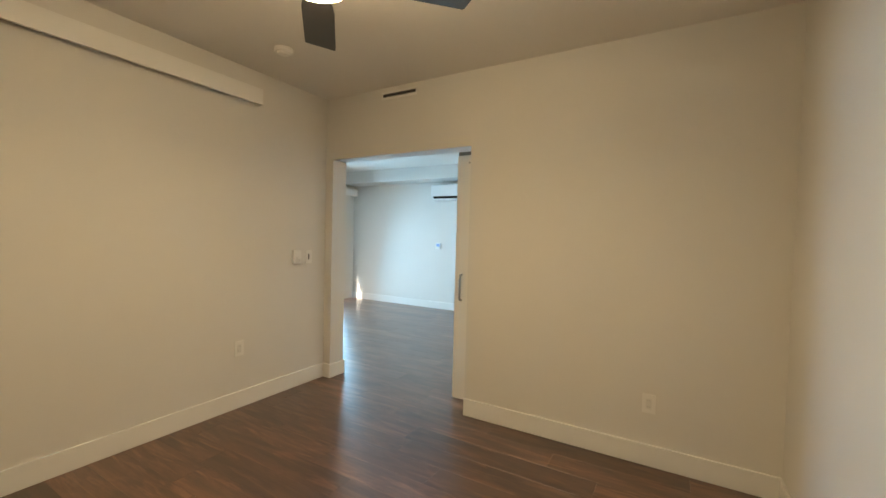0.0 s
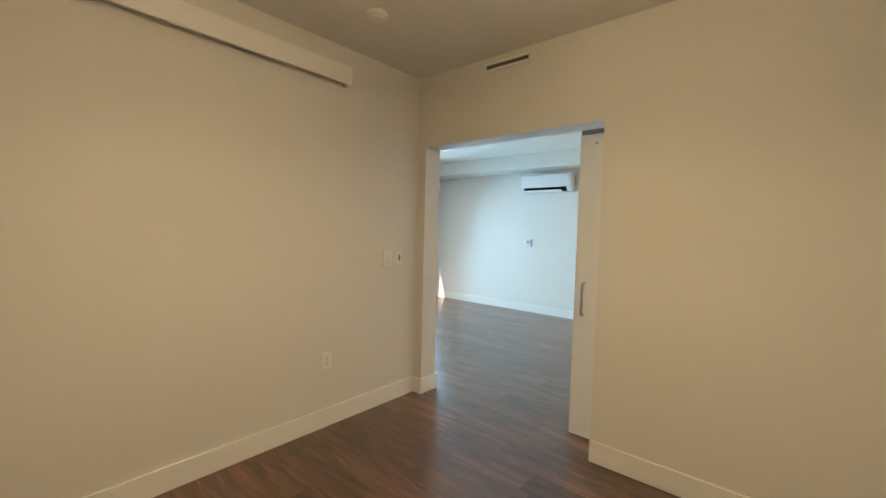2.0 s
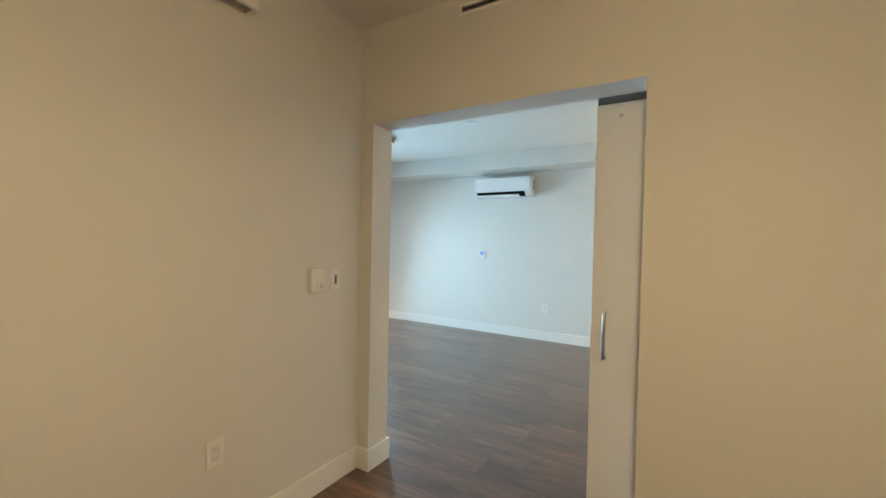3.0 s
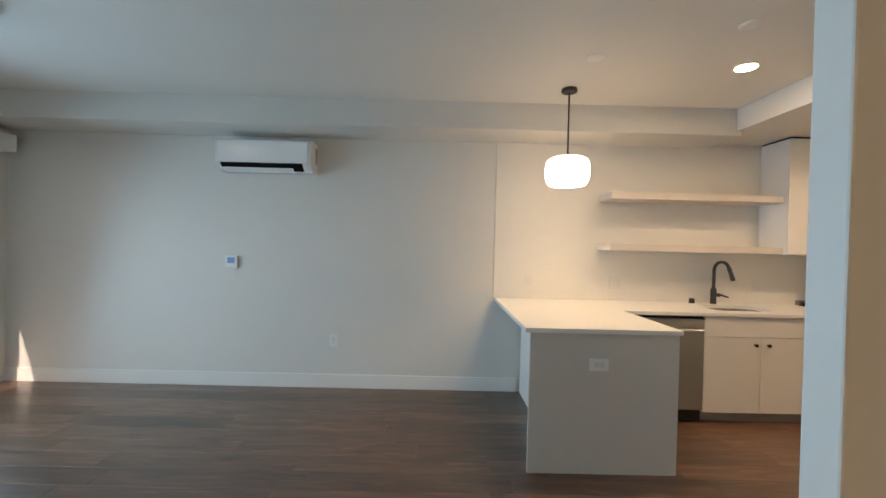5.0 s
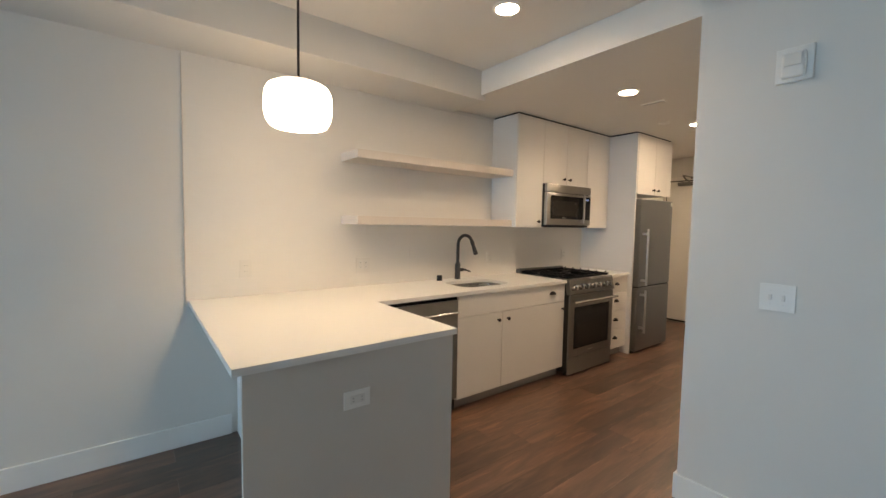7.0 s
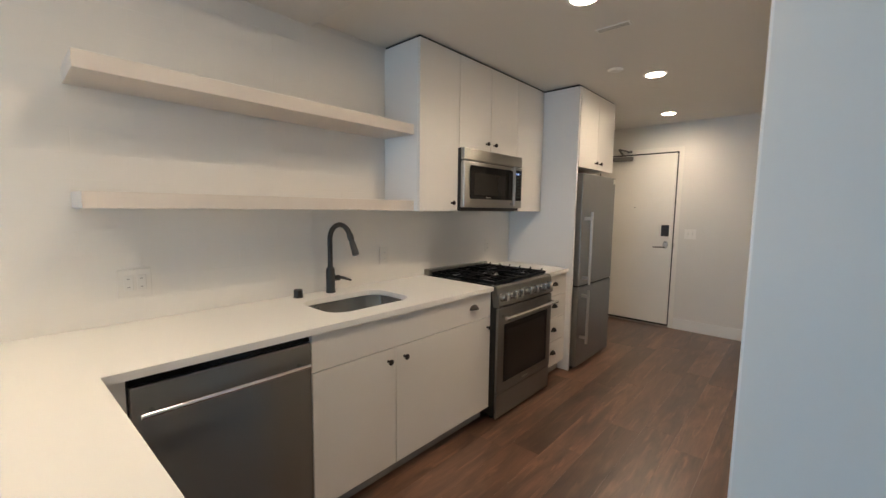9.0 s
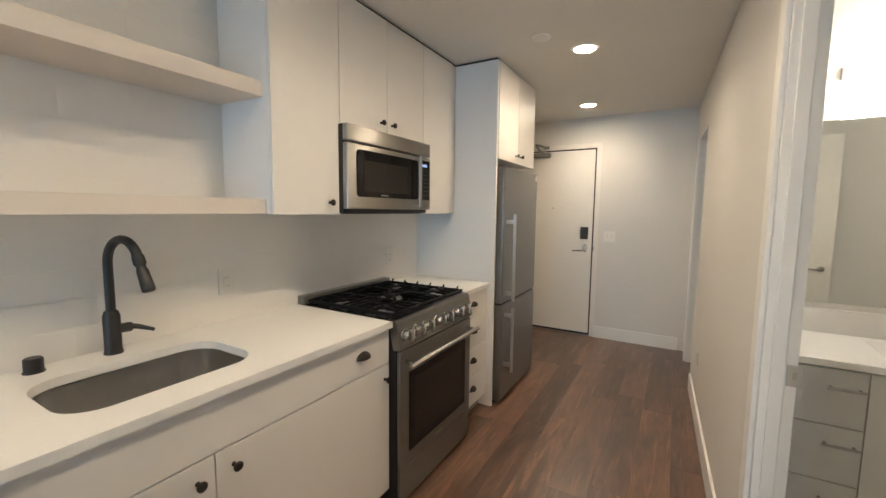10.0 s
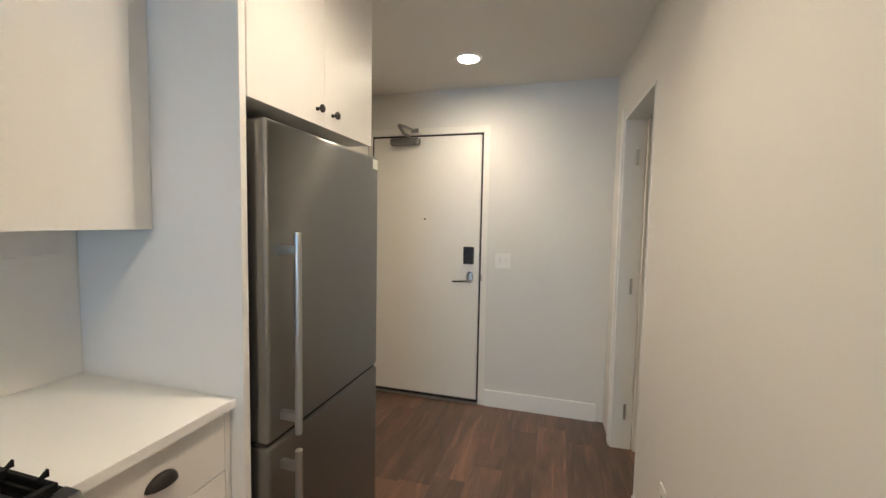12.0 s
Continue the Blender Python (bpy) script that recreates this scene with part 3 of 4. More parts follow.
part("backing", bx(VX0 + 0.012, VX1 - 0.012, YB0 - 0.002, YB0, VZ0 + 0.018, VZ1 - 0.018), DARKGAP, ob, "dark vent opening")
for z in (2.573, 2.587):
    part("slat", bx(VX0 + 0.012, VX1 - 0.012, YB0 - 0.007, YB0 - 0.002, z - 0.0015, z + 0.0015), NICKEL, ob)

ob = thing("door_track_cover", (XBL, -1.98, 2.43), "long white boxed valance fixed along the bedroom wall", "valance")
part("face_board", bx(XBL + 0.062, XBL + 0.080, -2.93, -1.08, 2.375, 2.495, 0.002), TRIM, ob)
part("top_board", bx(XBL, XBL + 0.062, -2.93, -1.08, 2.477, 2.495, 0.002), TRIM, ob)
part("end_board", bx(XBL, XBL + 0.062, -1.098, -1.08, 2.375, 2.477, 0.002), TRIM, ob)
part("end_board", bx(XBL, XBL + 0.062, -2.93, -2.912, 2.375, 2.477, 0.002), TRIM, ob)
part("track", bx(XBL, XBL + 0.05, -2.86, -1.10, 2.44, 2.475, 0.002), NICKEL, ob)

ob = thing("shade_valance", (XW + 0.09, 1.6, 2.19), "boxed off-white roller shade valance above the glass door", "valance")
part("front_board", bx(XW + 0.165, XW + 0.183, 0.10, 3.40, 2.19, 2.345, 0.002), TRIM, ob)
part("top_board", bx(XW, XW + 0.165, 0.10, 3.40, 2.327, 2.345, 0.002), TRIM, ob)
for y in (0.10, 3.382):
    part("end_board", bx(XW, XW + 0.165, y, y + 0.018, 2.19, 2.327, 0.002), TRIM, ob)
ob = thing("access_panel", (-0.415, 3.045, 2.54), "flush square painted access panel in the soffit", "access panel")
part("frame", bx(-0.585, -0.245, 3.0425, 3.045, 2.452, 2.640, 0.0008), PAINT, ob)
part("hatch", bx(-0.572, -0.258, 3.0405, 3.0425, 2.465, 2.627, 0.0008), PAINT, ob)

# ---- sliding door on the living room side of the bedroom wall ----
ob = thing("sliding_door", (1.06, YB1 + 0.073, 0), "flush white sliding door pushed open, with a steel pull", "door")
LX0, LX1, LY0, LY1 = 0.525, 1.60, YB1 + 0.055, YB1 + 0.091
leaf = part("door_leaf", bx(LX0, LX1, LY0, LY1, 0.010, 2.062, 0.0025), DOORP, ob)
# dark colour here gives the door head's shade above the leaf
part("head_shade_rail", bx(LX0 + 0.004, LX1 - 0.004, LY0 + 0.003, LY1 - 0.003, 2.062, 2.112, 0.002), GUNMETAL, leaf, "dark carrier rail standing in for the shade under the door head")
part("track_rail", bx(-0.75, 1.75, YB1, YB1 + 0.020, 2.20, 2.26, 0.002), NICKEL, ob)
for x in (LX0 + 0.2, LX1 - 0.2):
    part("hanger", bx(x - 0.02, x + 0.02, LY1 - 0.03, LY1 - 0.02, 2.108, 2.25, 0.002), NICKEL, ob)
part("floor_guide", bx(1.2, 1.26, LY0 - 0.01, LY1 + 0.01, 0, 0.0098), NICKEL, ob)
HX, HY = 0.590, LY0
pull = tube([(HX, HY, 0.850), (HX, HY - 0.030, 0.853), (HX, HY - 0.040, 0.870), (HX, HY - 0.041, 0.96), (HX, HY - 0.040, 1.045), (HX, HY - 0.030, 1.062), (HX, HY, 1.065)], 0.0085)
part("pull_handle", pull, NICKEL, leaf, "bowed satin steel pull handle", True)
part("screw_cap", lathe([(0, 0.004), (0.009, 0.003), (0.010, 0), (0, 0)], (0.635, LY0, 2.00), (0, -1, 0), 16), NICKEL, leaf, "small steel bolt head", True)

# ---- ceiling fan in the bedroom ----
FX, FY = 1.010, -2.100
fan = thing("ceiling_fan", (FX, FY, H), "dark four-blade ceiling fan with a lit round globe", "ceiling fan")
part("canopy", lathe([(0, 0), (0.07, 0), (0.065, -0.03), (0.03, -0.06), (0, -0.06)], (FX, FY, H)), BLACK, fan, smooth=True)
part("downrod", rod((FX, FY, H - 0.05), (FX, FY, 2.43), 0.013), BLACK, fan, smooth=True)
part("motor", lathe([(0, 0.10), (0.05, 0.10), (0.11, 0.07), (0.125, 0.03), (0.12, -0.02), (0.10, -0.045), (0, -0.045)], (FX, FY, 2.386)), BLACK, fan, smooth=True)
globe = part("globe", lathe([(0.085, 0.0), (0.115, -0.008), (0.120, -0.02), (0.120, -0.066), (0.111, -0.088), (0.075, -0.102), (0, -0.107)], (FX, FY, 2.340), n=36), FANG, fan, "round frosted lit glass", True)
beam = new("fan_beam", bpy.data.lights.new("fan_beam", "AREA"))
beam.data.shape, beam.data.size = "DISK", 0.20
beam.data.energy, beam.data.color, beam.data.spread = FAN_WATTS, WARM, radians(165)
beam.location = (FX, FY, 2.228)
for k in range(4):
    a = radians(45.5 + 90 * k)
    m = Matrix.Translation((FX, FY, 2.294)) @ Matrix.Rotation(a, 4, "Z") @ Matrix.Rotation(radians(9), 4, "X")
    own = loft([[(x, y, z) for x, y in ((0.14, -0.050), (0.24, -0.066), (0.563, -0.072), (0.570, -0.065), (0.570, 0.065), (0.563, 0.072), (0.24, 0.066), (0.14, 0.050))] for z in (-0.004, 0.004)])
    blade = part("blade", own, FANDARK, fan, m=m)
    part("blade_iron", bx(0.09, 0.22, -0.018, 0.018, 0.004, 0.010, 0.002), BLACK, blade, m=m)


def disc(name, at, r, material, label, category, h=0.02, up=-1):
    ob = thing(name, at, label, category)
    part("base", lathe([(0, 0), (r, 0), (r, 0.6 * h), (r * 0.93, 0.8 * h), (0, 0.8 * h)], at, (0, 0, up), 32), material, ob, smooth=True)
    part("cap", lathe([(r * 0.72, 0.8 * h), (r * 0.66, 1.1 * h), (r * 0.3, 1.25 * h), (0, 1.25 * h)], at, (0, 0, up), 32), material, ob, smooth=True)
    return ob


sd = disc("smoke_detector", (-0.26, -1.24, H), 0.062, PLASTIC, "round white smoke detector on the ceiling", "smoke detector", 0.032)
part("button", lathe([(0, 0), (0.012, 0), (0.010, 0.004), (0, 0.004)], (-0.25, -1.24, H - 0.04), (0, 0, -1), 16), PLASTICD, sd)
for p in ((1.19, 2.19, H), (1.87, 1.77, H), (-1.07, 1.62, H), (4.70, 2.50, HC)):
    disc("sprinkler_cover", p, 0.055, PLASTIC, "flat round white sprinkler cover in the ceiling", "sprinkler", 0.010)


def downlight(at, r=0.062):
    ob = thing("downlight", at, "round recessed ceiling downlight, lit warm white", "downlight", "recessed ceiling downlights")
    part("trim_ring", lathe([(r, 0.002), (r + 0.004, 0.008), (r + 0.018, 0.006), (r + 0.022, 0), (r, 0)], at, (0, 0, -1), 36), PLASTIC, ob, smooth=True)
    part("lens", lathe([(0, 0.004), (r, 0.004), (r, 0), (0, 0)], at, (0, 0, -1), 36), CANG, ob, "lit lens")
    beam = new("downlight_beam", bpy.data.lights.new("downlight_beam", "AREA"))
    beam.data.shape, beam.data.size = "DISK", 2 * r
    beam.data.energy, beam.data.color, beam.data.spread = CAN_WATTS, WARM2, radians(140)
    beam.location = (at[0], at[1], at[2] - 0.010)
    return ob


for p in ((2.225, 2.262, H), (3.555, 2.255, HC), (4.99, 2.305, HC), (6.43, 2.545, HC)):
    downlight(p)

ob = thing("ceiling_vent", (3.97, 2.26, HC), "small white slotted vent in the hall ceiling", "vent")
part("frame", bx(3.945, 3.995, 2.165, 2.355, HC - 0.006, HC, 0.001), TRIM, ob)
for k in range(3):
    part("slat", bx(3.953 + k * 0.013, 3.961 + k * 0.013, 2.175, 2.345, HC - 0.0072, HC - 0.006), NICKEL, ob)

ob = thing("flush_light", (-2.40, 1.68, H), "round flush ceiling light with copper ring, lit", "ceiling light")
part("ring", lathe([(0.17, 0), (0.205, 0), (0.21, 0.05), (0.195, 0.065), (0.185, 0.06), (0.185, 0.02), (0.17, 0.02)], (-2.40, 1.68, H), (0, 0, -1), 40), COPPER, ob, "copper-toned ring", True)
part("lens", lathe([(0, 0.062), (0.15, 0.058), (0.185, 0.05), (0.185, 0.02), (0, 0.02)], (-2.40, 1.68, H), (0, 0, -1), 40), FLUSHG, ob, "lit diffuser", True)

# ---- pendant over the peninsula ----
PX, PY = 1.19, 2.715
ob = thing("pendant_lamp", (PX, PY, H), "drum pendant lamp of lit milk glass on a black rod", "pendant lamp")
part("canopy", lathe([(0, 0), (0.058, 0), (0.060, 0.004), (0.060, 0.024), (0.055, 0.028), (0, 0.028)], (PX, PY, H), (0, 0, -1), 32), BLACK, ob, smooth=True)
part("rod", rod((PX, PY, H - 0.027), (PX, PY, 2.130), 0.0065), BLACK, ob, smooth=True)
part("cap", lathe([(0, 0.02), (0.03, 0.02), (0.034, 0.0), (0, 0)], (PX, PY, 2.121), (0, 0, 1), 24), BLACK, ob, smooth=True)
top_glass = part("shade_top", lathe([(0.0, 0.222), (0.07, 0.222), (0.118, 0.216), (0.150, 0.197), (0.0, 0.196)], (PX, PY, 1.90), (0, 0, 1), 48), PENT, ob, "dimmer shoulder of the milk glass shade", True)
part("shade", lathe([(0.145, 0.1955), (0.150, 0.196), (0.164, 0.168), (0.168, 0.12), (0.166, 0.065), (0.157, 0.030), (0.142, 0.008), (0.132, 0.0), (0.128, 0.003), (0.136, 0.012), (0.150, 0.034), (0.159, 0.067), (0.161, 0.12), (0.157, 0.165), (0.145, 0.1955)], (PX, PY, 1.90), (0, 0, 1), 48), PENG, ob, "rounded open-bottomed milk glass drum shade", True)
part("socket", rod((PX, PY, 2.095), (PX, PY, 2.045), 0.018), BLACK, ob, smooth=True)
part("bulb", lathe([(0, -0.033), (0.018, -0.028), (0.030, -0.012), (0.032, 0.004), (0.026, 0.020), (0.014, 0.032), (0, 0.032)], (PX, PY, 2.018), (0, 0, 1), 20), BULBG, ob, "small lit bulb inside the shade", True)

# ---- air conditioner ----
ob = thing("air_conditioner", (-1.415, YN, 2.06), "white wall-mounted split air conditioner above the wall", "air conditioner")
AX0, AX1 = -1.86, -0.99
part("body", prism([(YN, 2.06), (YN - 0.13, 2.06), (YN - 0.165, 2.072), (YN - 0.215, 2.12), (YN - 0.222, 2.14), (YN - 0.222, 2.315), (YN - 0.214, 2.336), (YN - 0.19, 2.345), (YN, 2.345)], AX0 + 0.012, AX1 - 0.03), ACWHITE, ob)
part("end_cap", prism([(YN, 2.058), (YN - 0.13, 2.058), (YN - 0.167, 2.070), (YN - 0.218, 2.118), (YN - 0.225, 2.14), (YN - 0.225, 2.316), (YN - 0.215, 2.338), (YN - 0.19, 2.347), (YN, 2.347)], AX0, AX0 + 0.012), ACWHITE, ob)
part("end_cap", prism([(YN, 2.058), (YN - 0.13, 2.058), (YN - 0.160, 2.070), (YN - 0.205, 2.118), (YN - 0.212, 2.14), (YN - 0.212, 2.316), (YN - 0.205, 2.338), (YN - 0.18, 2.347), (YN, 2.347)], AX1 - 0.03, AX1), ACWHITE, ob)
part("air_slot", prism([(YN - 0.168, 2.0725), (YN - 0.218, 2.116), (YN - 0.2215, 2.127), (YN - 0.214, 2.122)], AX0 + 0.045, AX1 - 0.10), BGLASS, ob, "dark air outlet slot")
part("louver", prism([(YN - 0.125, 2.052), (YN - 0.185, 2.078), (YN - 0.188, 2.088), (YN - 0.128, 2.060)], AX0 + 0.05, AX1 - 0.17), ACWHITE, ob, "white swing louver")
part("display", prism([(YN - 0.155, 2.062), (YN - 0.219, 2.116), (YN - 0.2225, 2.128), (YN - 0.20, 2.11)], AX1 - 0.17, AX1 - 0.075), BGLASS, ob, "dark display corner")
part("side_vent", bx(AX1, AX1 + 0.006, YN - 0.075, YN - 0.035, 2.15, 2.30, 0.002), KICKM, ob)

# ---- kitchen: worktop, sink, tap ----
CF, CT = 2.838, 0.915          # worktop front, worktop top
FRONT = 2.858                  # door fronts
SX, SY, SW, SD = 2.845, 3.15, 0.525, 0.35
wt = thing("worktop", (2.2, 3.2, 0), "white quartz worktop running on over the peninsula", "worktop")
TH = 0.028
bm = bmesh.new()
outer = [(1.722, CF + 0.012), (3.688, CF), (3.688, YN - 0.001), (0.757, YN - 0.001), (0.757, 2.060), (1.740, 2.064)]
inner = rounded(SX, SY, SW, SD, 0.10, 8)
edges = []
for loop in (outer, inner):
    vs = [bm.verts.new((x, y, CT)) for x, y in loop]
    edges += [bm.edges.new((vs[k], vs[(k + 1) % len(vs)])) for k in range(len(vs))]
bmesh.ops.triangle_fill(bm, edges=edges, use_beauty=True)
bmesh.ops.solidify(bm, geom=bm.faces[:], thickness=TH)
zs = [v.co.z for v in bm.verts]
bmesh.ops.translate(bm, verts=bm.verts, vec=(0, 0, CT - max(zs)))
part("slab", bm, QUARTZ, wt)
part("slab", bx(4.436, 4.856, CF + 0.024, YN - 0.001, CT - TH, CT, 0.0015), QUARTZ, wt)

sk = thing("sink", (SX, SY, 0.70), "stainless steel undermount sink with rounded corners", "sink")
zt = CT - TH
loops = [[(x, y, zt) for x, y in rounded(SX, SY, SW + 0.03, SD + 0.03, 0.112, 8)],
         [(x, y, zt - 0.002) for x, y in rounded(SX, SY, SW - 0.002, SD - 0.002, 0.10, 8)],
         [(x, y, zt - 0.14) for x, y in rounded(SX, SY, SW - 0.016, SD - 0.016, 0.095, 8)],
         [(x, y, zt - 0.175) for x, y in rounded(SX, SY, SW - 0.05, SD - 0.05, 0.085, 8)],
         [(x, y, zt - 0.188) for x, y in rounded(SX, SY, SW - 0.12, SD - 0.12, 0.06, 8)]]
part("basin", loft(loops, False, True), SINKM, sk, smooth=True)
part("drain", lathe([(0, 0.004), (0.03, 0.003), (0.045, 0.006), (0.048, 0), (0, 0)], (SX, SY + 0.03, zt - 0.188), n=24), CHROME, sk, "round drain", True)

TX, TY = 2.850, 3.425
tap = thing("kitchen_tap", (TX, TY, CT), "matte black gooseneck pull-down kitchen tap", "tap")
part("base", lathe([(0, 0), (0.028, 0), (0.028, 0.006), (0.0255, 0.010), (0.0255, 0.135), (0.020, 0.150), (0.014, 0.155), (0, 0.155)], (TX, TY, CT), n=28), BLACK, tap, smooth=True)
R = 0.089
SA = radians(7)
sx_, sy_ = math.sin(SA), -math.cos(SA)
pts = [(TX, TY, CT + 0.12), (TX, TY, CT + 0.24), (TX, TY, CT + 0.315)]
pts += [(TX + sx_ * R * (1 - math.cos(radians(a))), TY + sy_ * R * (1 - math.cos(radians(a))), CT + 0.315 + R * math.sin(radians(a))) for a in range(12, 163, 12)]
ea = radians(156)
part("spout", tube(pts, 0.0145, 18), BLACK, tap, smooth=True)
e = Vector((TX + sx_ * R * (1 - math.cos(ea)), TY + sy_ * R * (1 - math.cos(ea)), CT + 0.315 + R * math.sin(ea)))
d = Vector((sx_ * math.sin(ea), sy_ * math.sin(ea), math.cos(ea))).normalized()
part("spray_head", lathe([(0, -0.004), (0.0160, -0.004), (0.0180, 0.006), (0.0180, 0.026), (0.0135, 0.034), (0.0140, 0.042), (0.0170, 0.050), (0.0195, 0.106), (0.0195, 0.118), (0.016, 0.122), (0, 0.122)], e, d, 22), BLACK, tap, smooth=True)
hb = rod((TX, TY, CT + 0.085), (TX + 0.055, TY - 0.015, CT + 0.085), 0.017)
tube([(TX + 0.045, TY - 0.012, CT + 0.087), (TX + 0.065, TY - 0.03, CT + 0.085), (TX + 0.105, TY - 0.06, CT + 0.068)], [0.011, 0.009, 0.006], bm=hb)
part("lever", hb, BLACK, tap, smooth=True)
ag = thing("air_gap_cap", (2.648, 3.432, CT), "small black air gap cap on the worktop", "air gap")
part("cap", lathe([(0, 0), (0.024, 0), (0.024, 0.042), (0.021, 0.046), (0, 0.047)], (2.648, 3.432, CT), n=24), BLACK, ag, smooth=True)
part("rim", lathe([(0, 0), (0.027, 0), (0.027, 0.004), (0, 0.0045)], (2.648, 3.432, CT), n=24), BLACK, ag, smooth=True)


# ---- kitchen cabinets ----
def knob(at, parent, way=(0, -1, 0)):
    part("knob", lathe([(0, 0), (0.0075, 0), (0.006, 0.004), (0.0055, 0.013), (0.010, 0.017), (0.0145, 0.021), (0.0150, 0.026), (0.011, 0.030), (0, 0.031)], at, way, 18), BRONZE, parent, "dark bronze round knob", True)


def cup(at, parent):
    own = bmesh.new()
    bmesh.ops.create_uvsphere(own, u_segments=24, v_segments=12, radius=1)
    bmesh.ops.delete(own, geom=[v for v in own.verts if v.co.z < -0.02 or v.co.y > 0.02], context="VERTS")
    bmesh.ops.scale(own, verts=own.verts, vec=(0.042, 0.026, 0.030))
    bmesh.ops.solidify(own, geom=own.faces[:], thickness=0.002)
    bmesh.ops.translate(own, verts=own.verts, vec=(at[0], at[1] - 0.001, at[2] - 0.012))
    cp = part("cup_pull", own, BRONZE, parent, "dark bronze cup pull", True)
    return cp


G = 0.0015


def front(name, x0, x1, z0, z1, parent, y=FRONT, t=0.018, material=None):
    return part(name, bx(x0 + G, x1 - G, y, y + t, z0 + G, z1 - G, 0.0012), material or CAB, parent)


KZ = 0.092
pen = thing("peninsula_base", (1.3, 2.7, 0), "off-white panelled peninsula base under the worktop", "peninsula")
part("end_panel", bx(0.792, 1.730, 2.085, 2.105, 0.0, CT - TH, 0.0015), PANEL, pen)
part("back_panel", bx(1.02, 1.038, 2.105, YN - 0.016, 0.0, CT - TH, 0.001), CABW, pen)
part("carcass", bx(1.038, 1.712, 2.105, 2.895, KZ, CT - TH - 0.002), CABW, pen)
part("carcass", bx(1.038, 1.712, 2.895, YN - 0.01, KZ, CT - TH - 0.002), CABW, pen)
d = part("door", bx(1.712, 1.730, 2.107, 2.48, KZ + 0.005, CT - TH - 0.012, 0.001), CAB, pen)
knob((1.730, 2.44, 0.80), d, (1, 0, 0))
d = part("door", bx(1.712, 1.730, 2.483, 2.80, KZ + 0.005, CT - TH - 0.012, 0.001), CAB, pen)
part("filler", bx(1.732, 1.779, FRONT + 0.006, FRONT + 0.024, KZ, CT - TH - 0.004), CAB, pen)
part("toe_kick", bx(1.038, 1.675, 2.105, 2.95, 0, KZ), BLACK, pen)

dw = thing("dishwasher", (2.11, 3.2, 0), "stainless steel dishwasher with a bar handle", "dishwasher")
part("body", bx(1.783, 2.392, FRONT + 0.02, YN - 0.05, 0.02, CT - TH - 0.012), BLACK, dw)
door = part("door", bx(1.786, 2.391, FRONT - 0.010, FRONT + 0.018, 0.115, 0.858, 0.004), STEELD, dw, "brushed steel door")
part("control_strip", bx(1.786, 2.391, FRONT + 0.004, FRONT + 0.018, 0.860, 0.880, 0.001), BGLASS, dw, "dark control strip")
hb = rod((1.803, FRONT - 0.048, 0.776), (2.367, FRONT - 0.048, 0.776), 0.0095)
for x in (1.838, 2.333):
    rod((x, FRONT - 0.010, 0.776), (x, FRONT - 0.046, 0.776), 0.008, bm=hb)
part("handle", hb, CHROME, door, "steel bar handle", True)
part("toe_kick", bx(1.786, 2.391, FRONT + 0.07, FRONT + 0.08, 0.0, 0.112), BLACK, dw)

sb = thing("sink_cabinet", (2.9, 3.2, 0), "long off-white base cabinet with two doors under the sink", "cabinet")
part("side_panel", bx(2.396, 2.412, FRONT + 0.018, YN - 0.01, KZ, CT - TH - 0.002), CABW, sb)
part("side_panel", bx(3.668, 3.684, FRONT + 0.018, YN - 0.01, KZ, CT - TH - 0.002), CABW, sb)
part("bottom", bx(2.412, 3.668, FRONT + 0.018, YN - 0.01, KZ, KZ + 0.018), CABW, sb)
part("toe_kick", bx(2.398, 3.684, FRONT + 0.065, FRONT + 0.08, 0, KZ), KICKM, sb, "recessed toe kick, greyed for the shade under the cabinet")
d = front("drawer_front", 2.398, 3.686, 0.718, CT - TH - 0.004, sb)
cup((3.505, FRONT, 0.808), d)
d = front("door", 2.398, 2.866, KZ, 0.716, sb)
knob((2.815, FRONT, 0.655), d)
d = front("door", 2.868, 3.686, KZ, 0.716, sb)
knob((2.922, FRONT, 0.655), d)
knob((3.652, FRONT, 0.650), d)

FR2 = FRONT + 0.024
db = thing("drawer_cabinet", (4.64, 3.2, 0), "off-white base cabinet with four drawers and bronze cup pulls", "cabinet")
part("carcass", bx(4.440, 4.832, FR2 + 0.018, YN - 0.01, KZ, CT - TH - 0.002), CABW, db)
part("filler", bx(4.834, 4.855, FR2 + 0.002, FR2 + 0.018, KZ, CT - TH - 0.002), CAB, db)
part("toe_kick", bx(4.440, 4.855, FR2 + 0.055, FR2 + 0.07, 0, KZ), KICKM, db, "recessed toe kick, greyed for the shade under the cabinet")
for z0, z1, zc in ((0.705, CT - TH - 0.009, 0.803), (0.510, 0.703, 0.618), (0.310, 0.508, 0.413), (KZ, 0.308, 0.213)):
    d = front("drawer_front", 4.438, 4.832, z0, z1, db, FR2)
    cup((4.635, FR2, zc), d)

# upper cabinets
UF, UT, UB = 3.155, 2.441, 1.402
UX = (3.315, 3.693, 4.424, 4.800)


def upper(name, x0, x1, z0, label, doors, knobs):
    ob = thing(name, ((x0 + x1) / 2, YN, z0), label, "cabinet")
    part("carcass", bx(x0 + 0.0005, x1 - 0.0005, UF + 0.019, YN - 0.013, z0 + 0.001, UT, 0.001), CABW, ob)
    n = doors
    for k in range(n):
        a, b = x0 + (x1 - x0) * k / n, x0 + (x1 - x0) * (k + 1) / n
        dd = part("door", bx(a + G, b - G, UF, UF + 0.018, z0, UT, 0.0012), CAB, ob)
        knob((knobs[k], UF, z0 + 0.055), dd)
    return ob


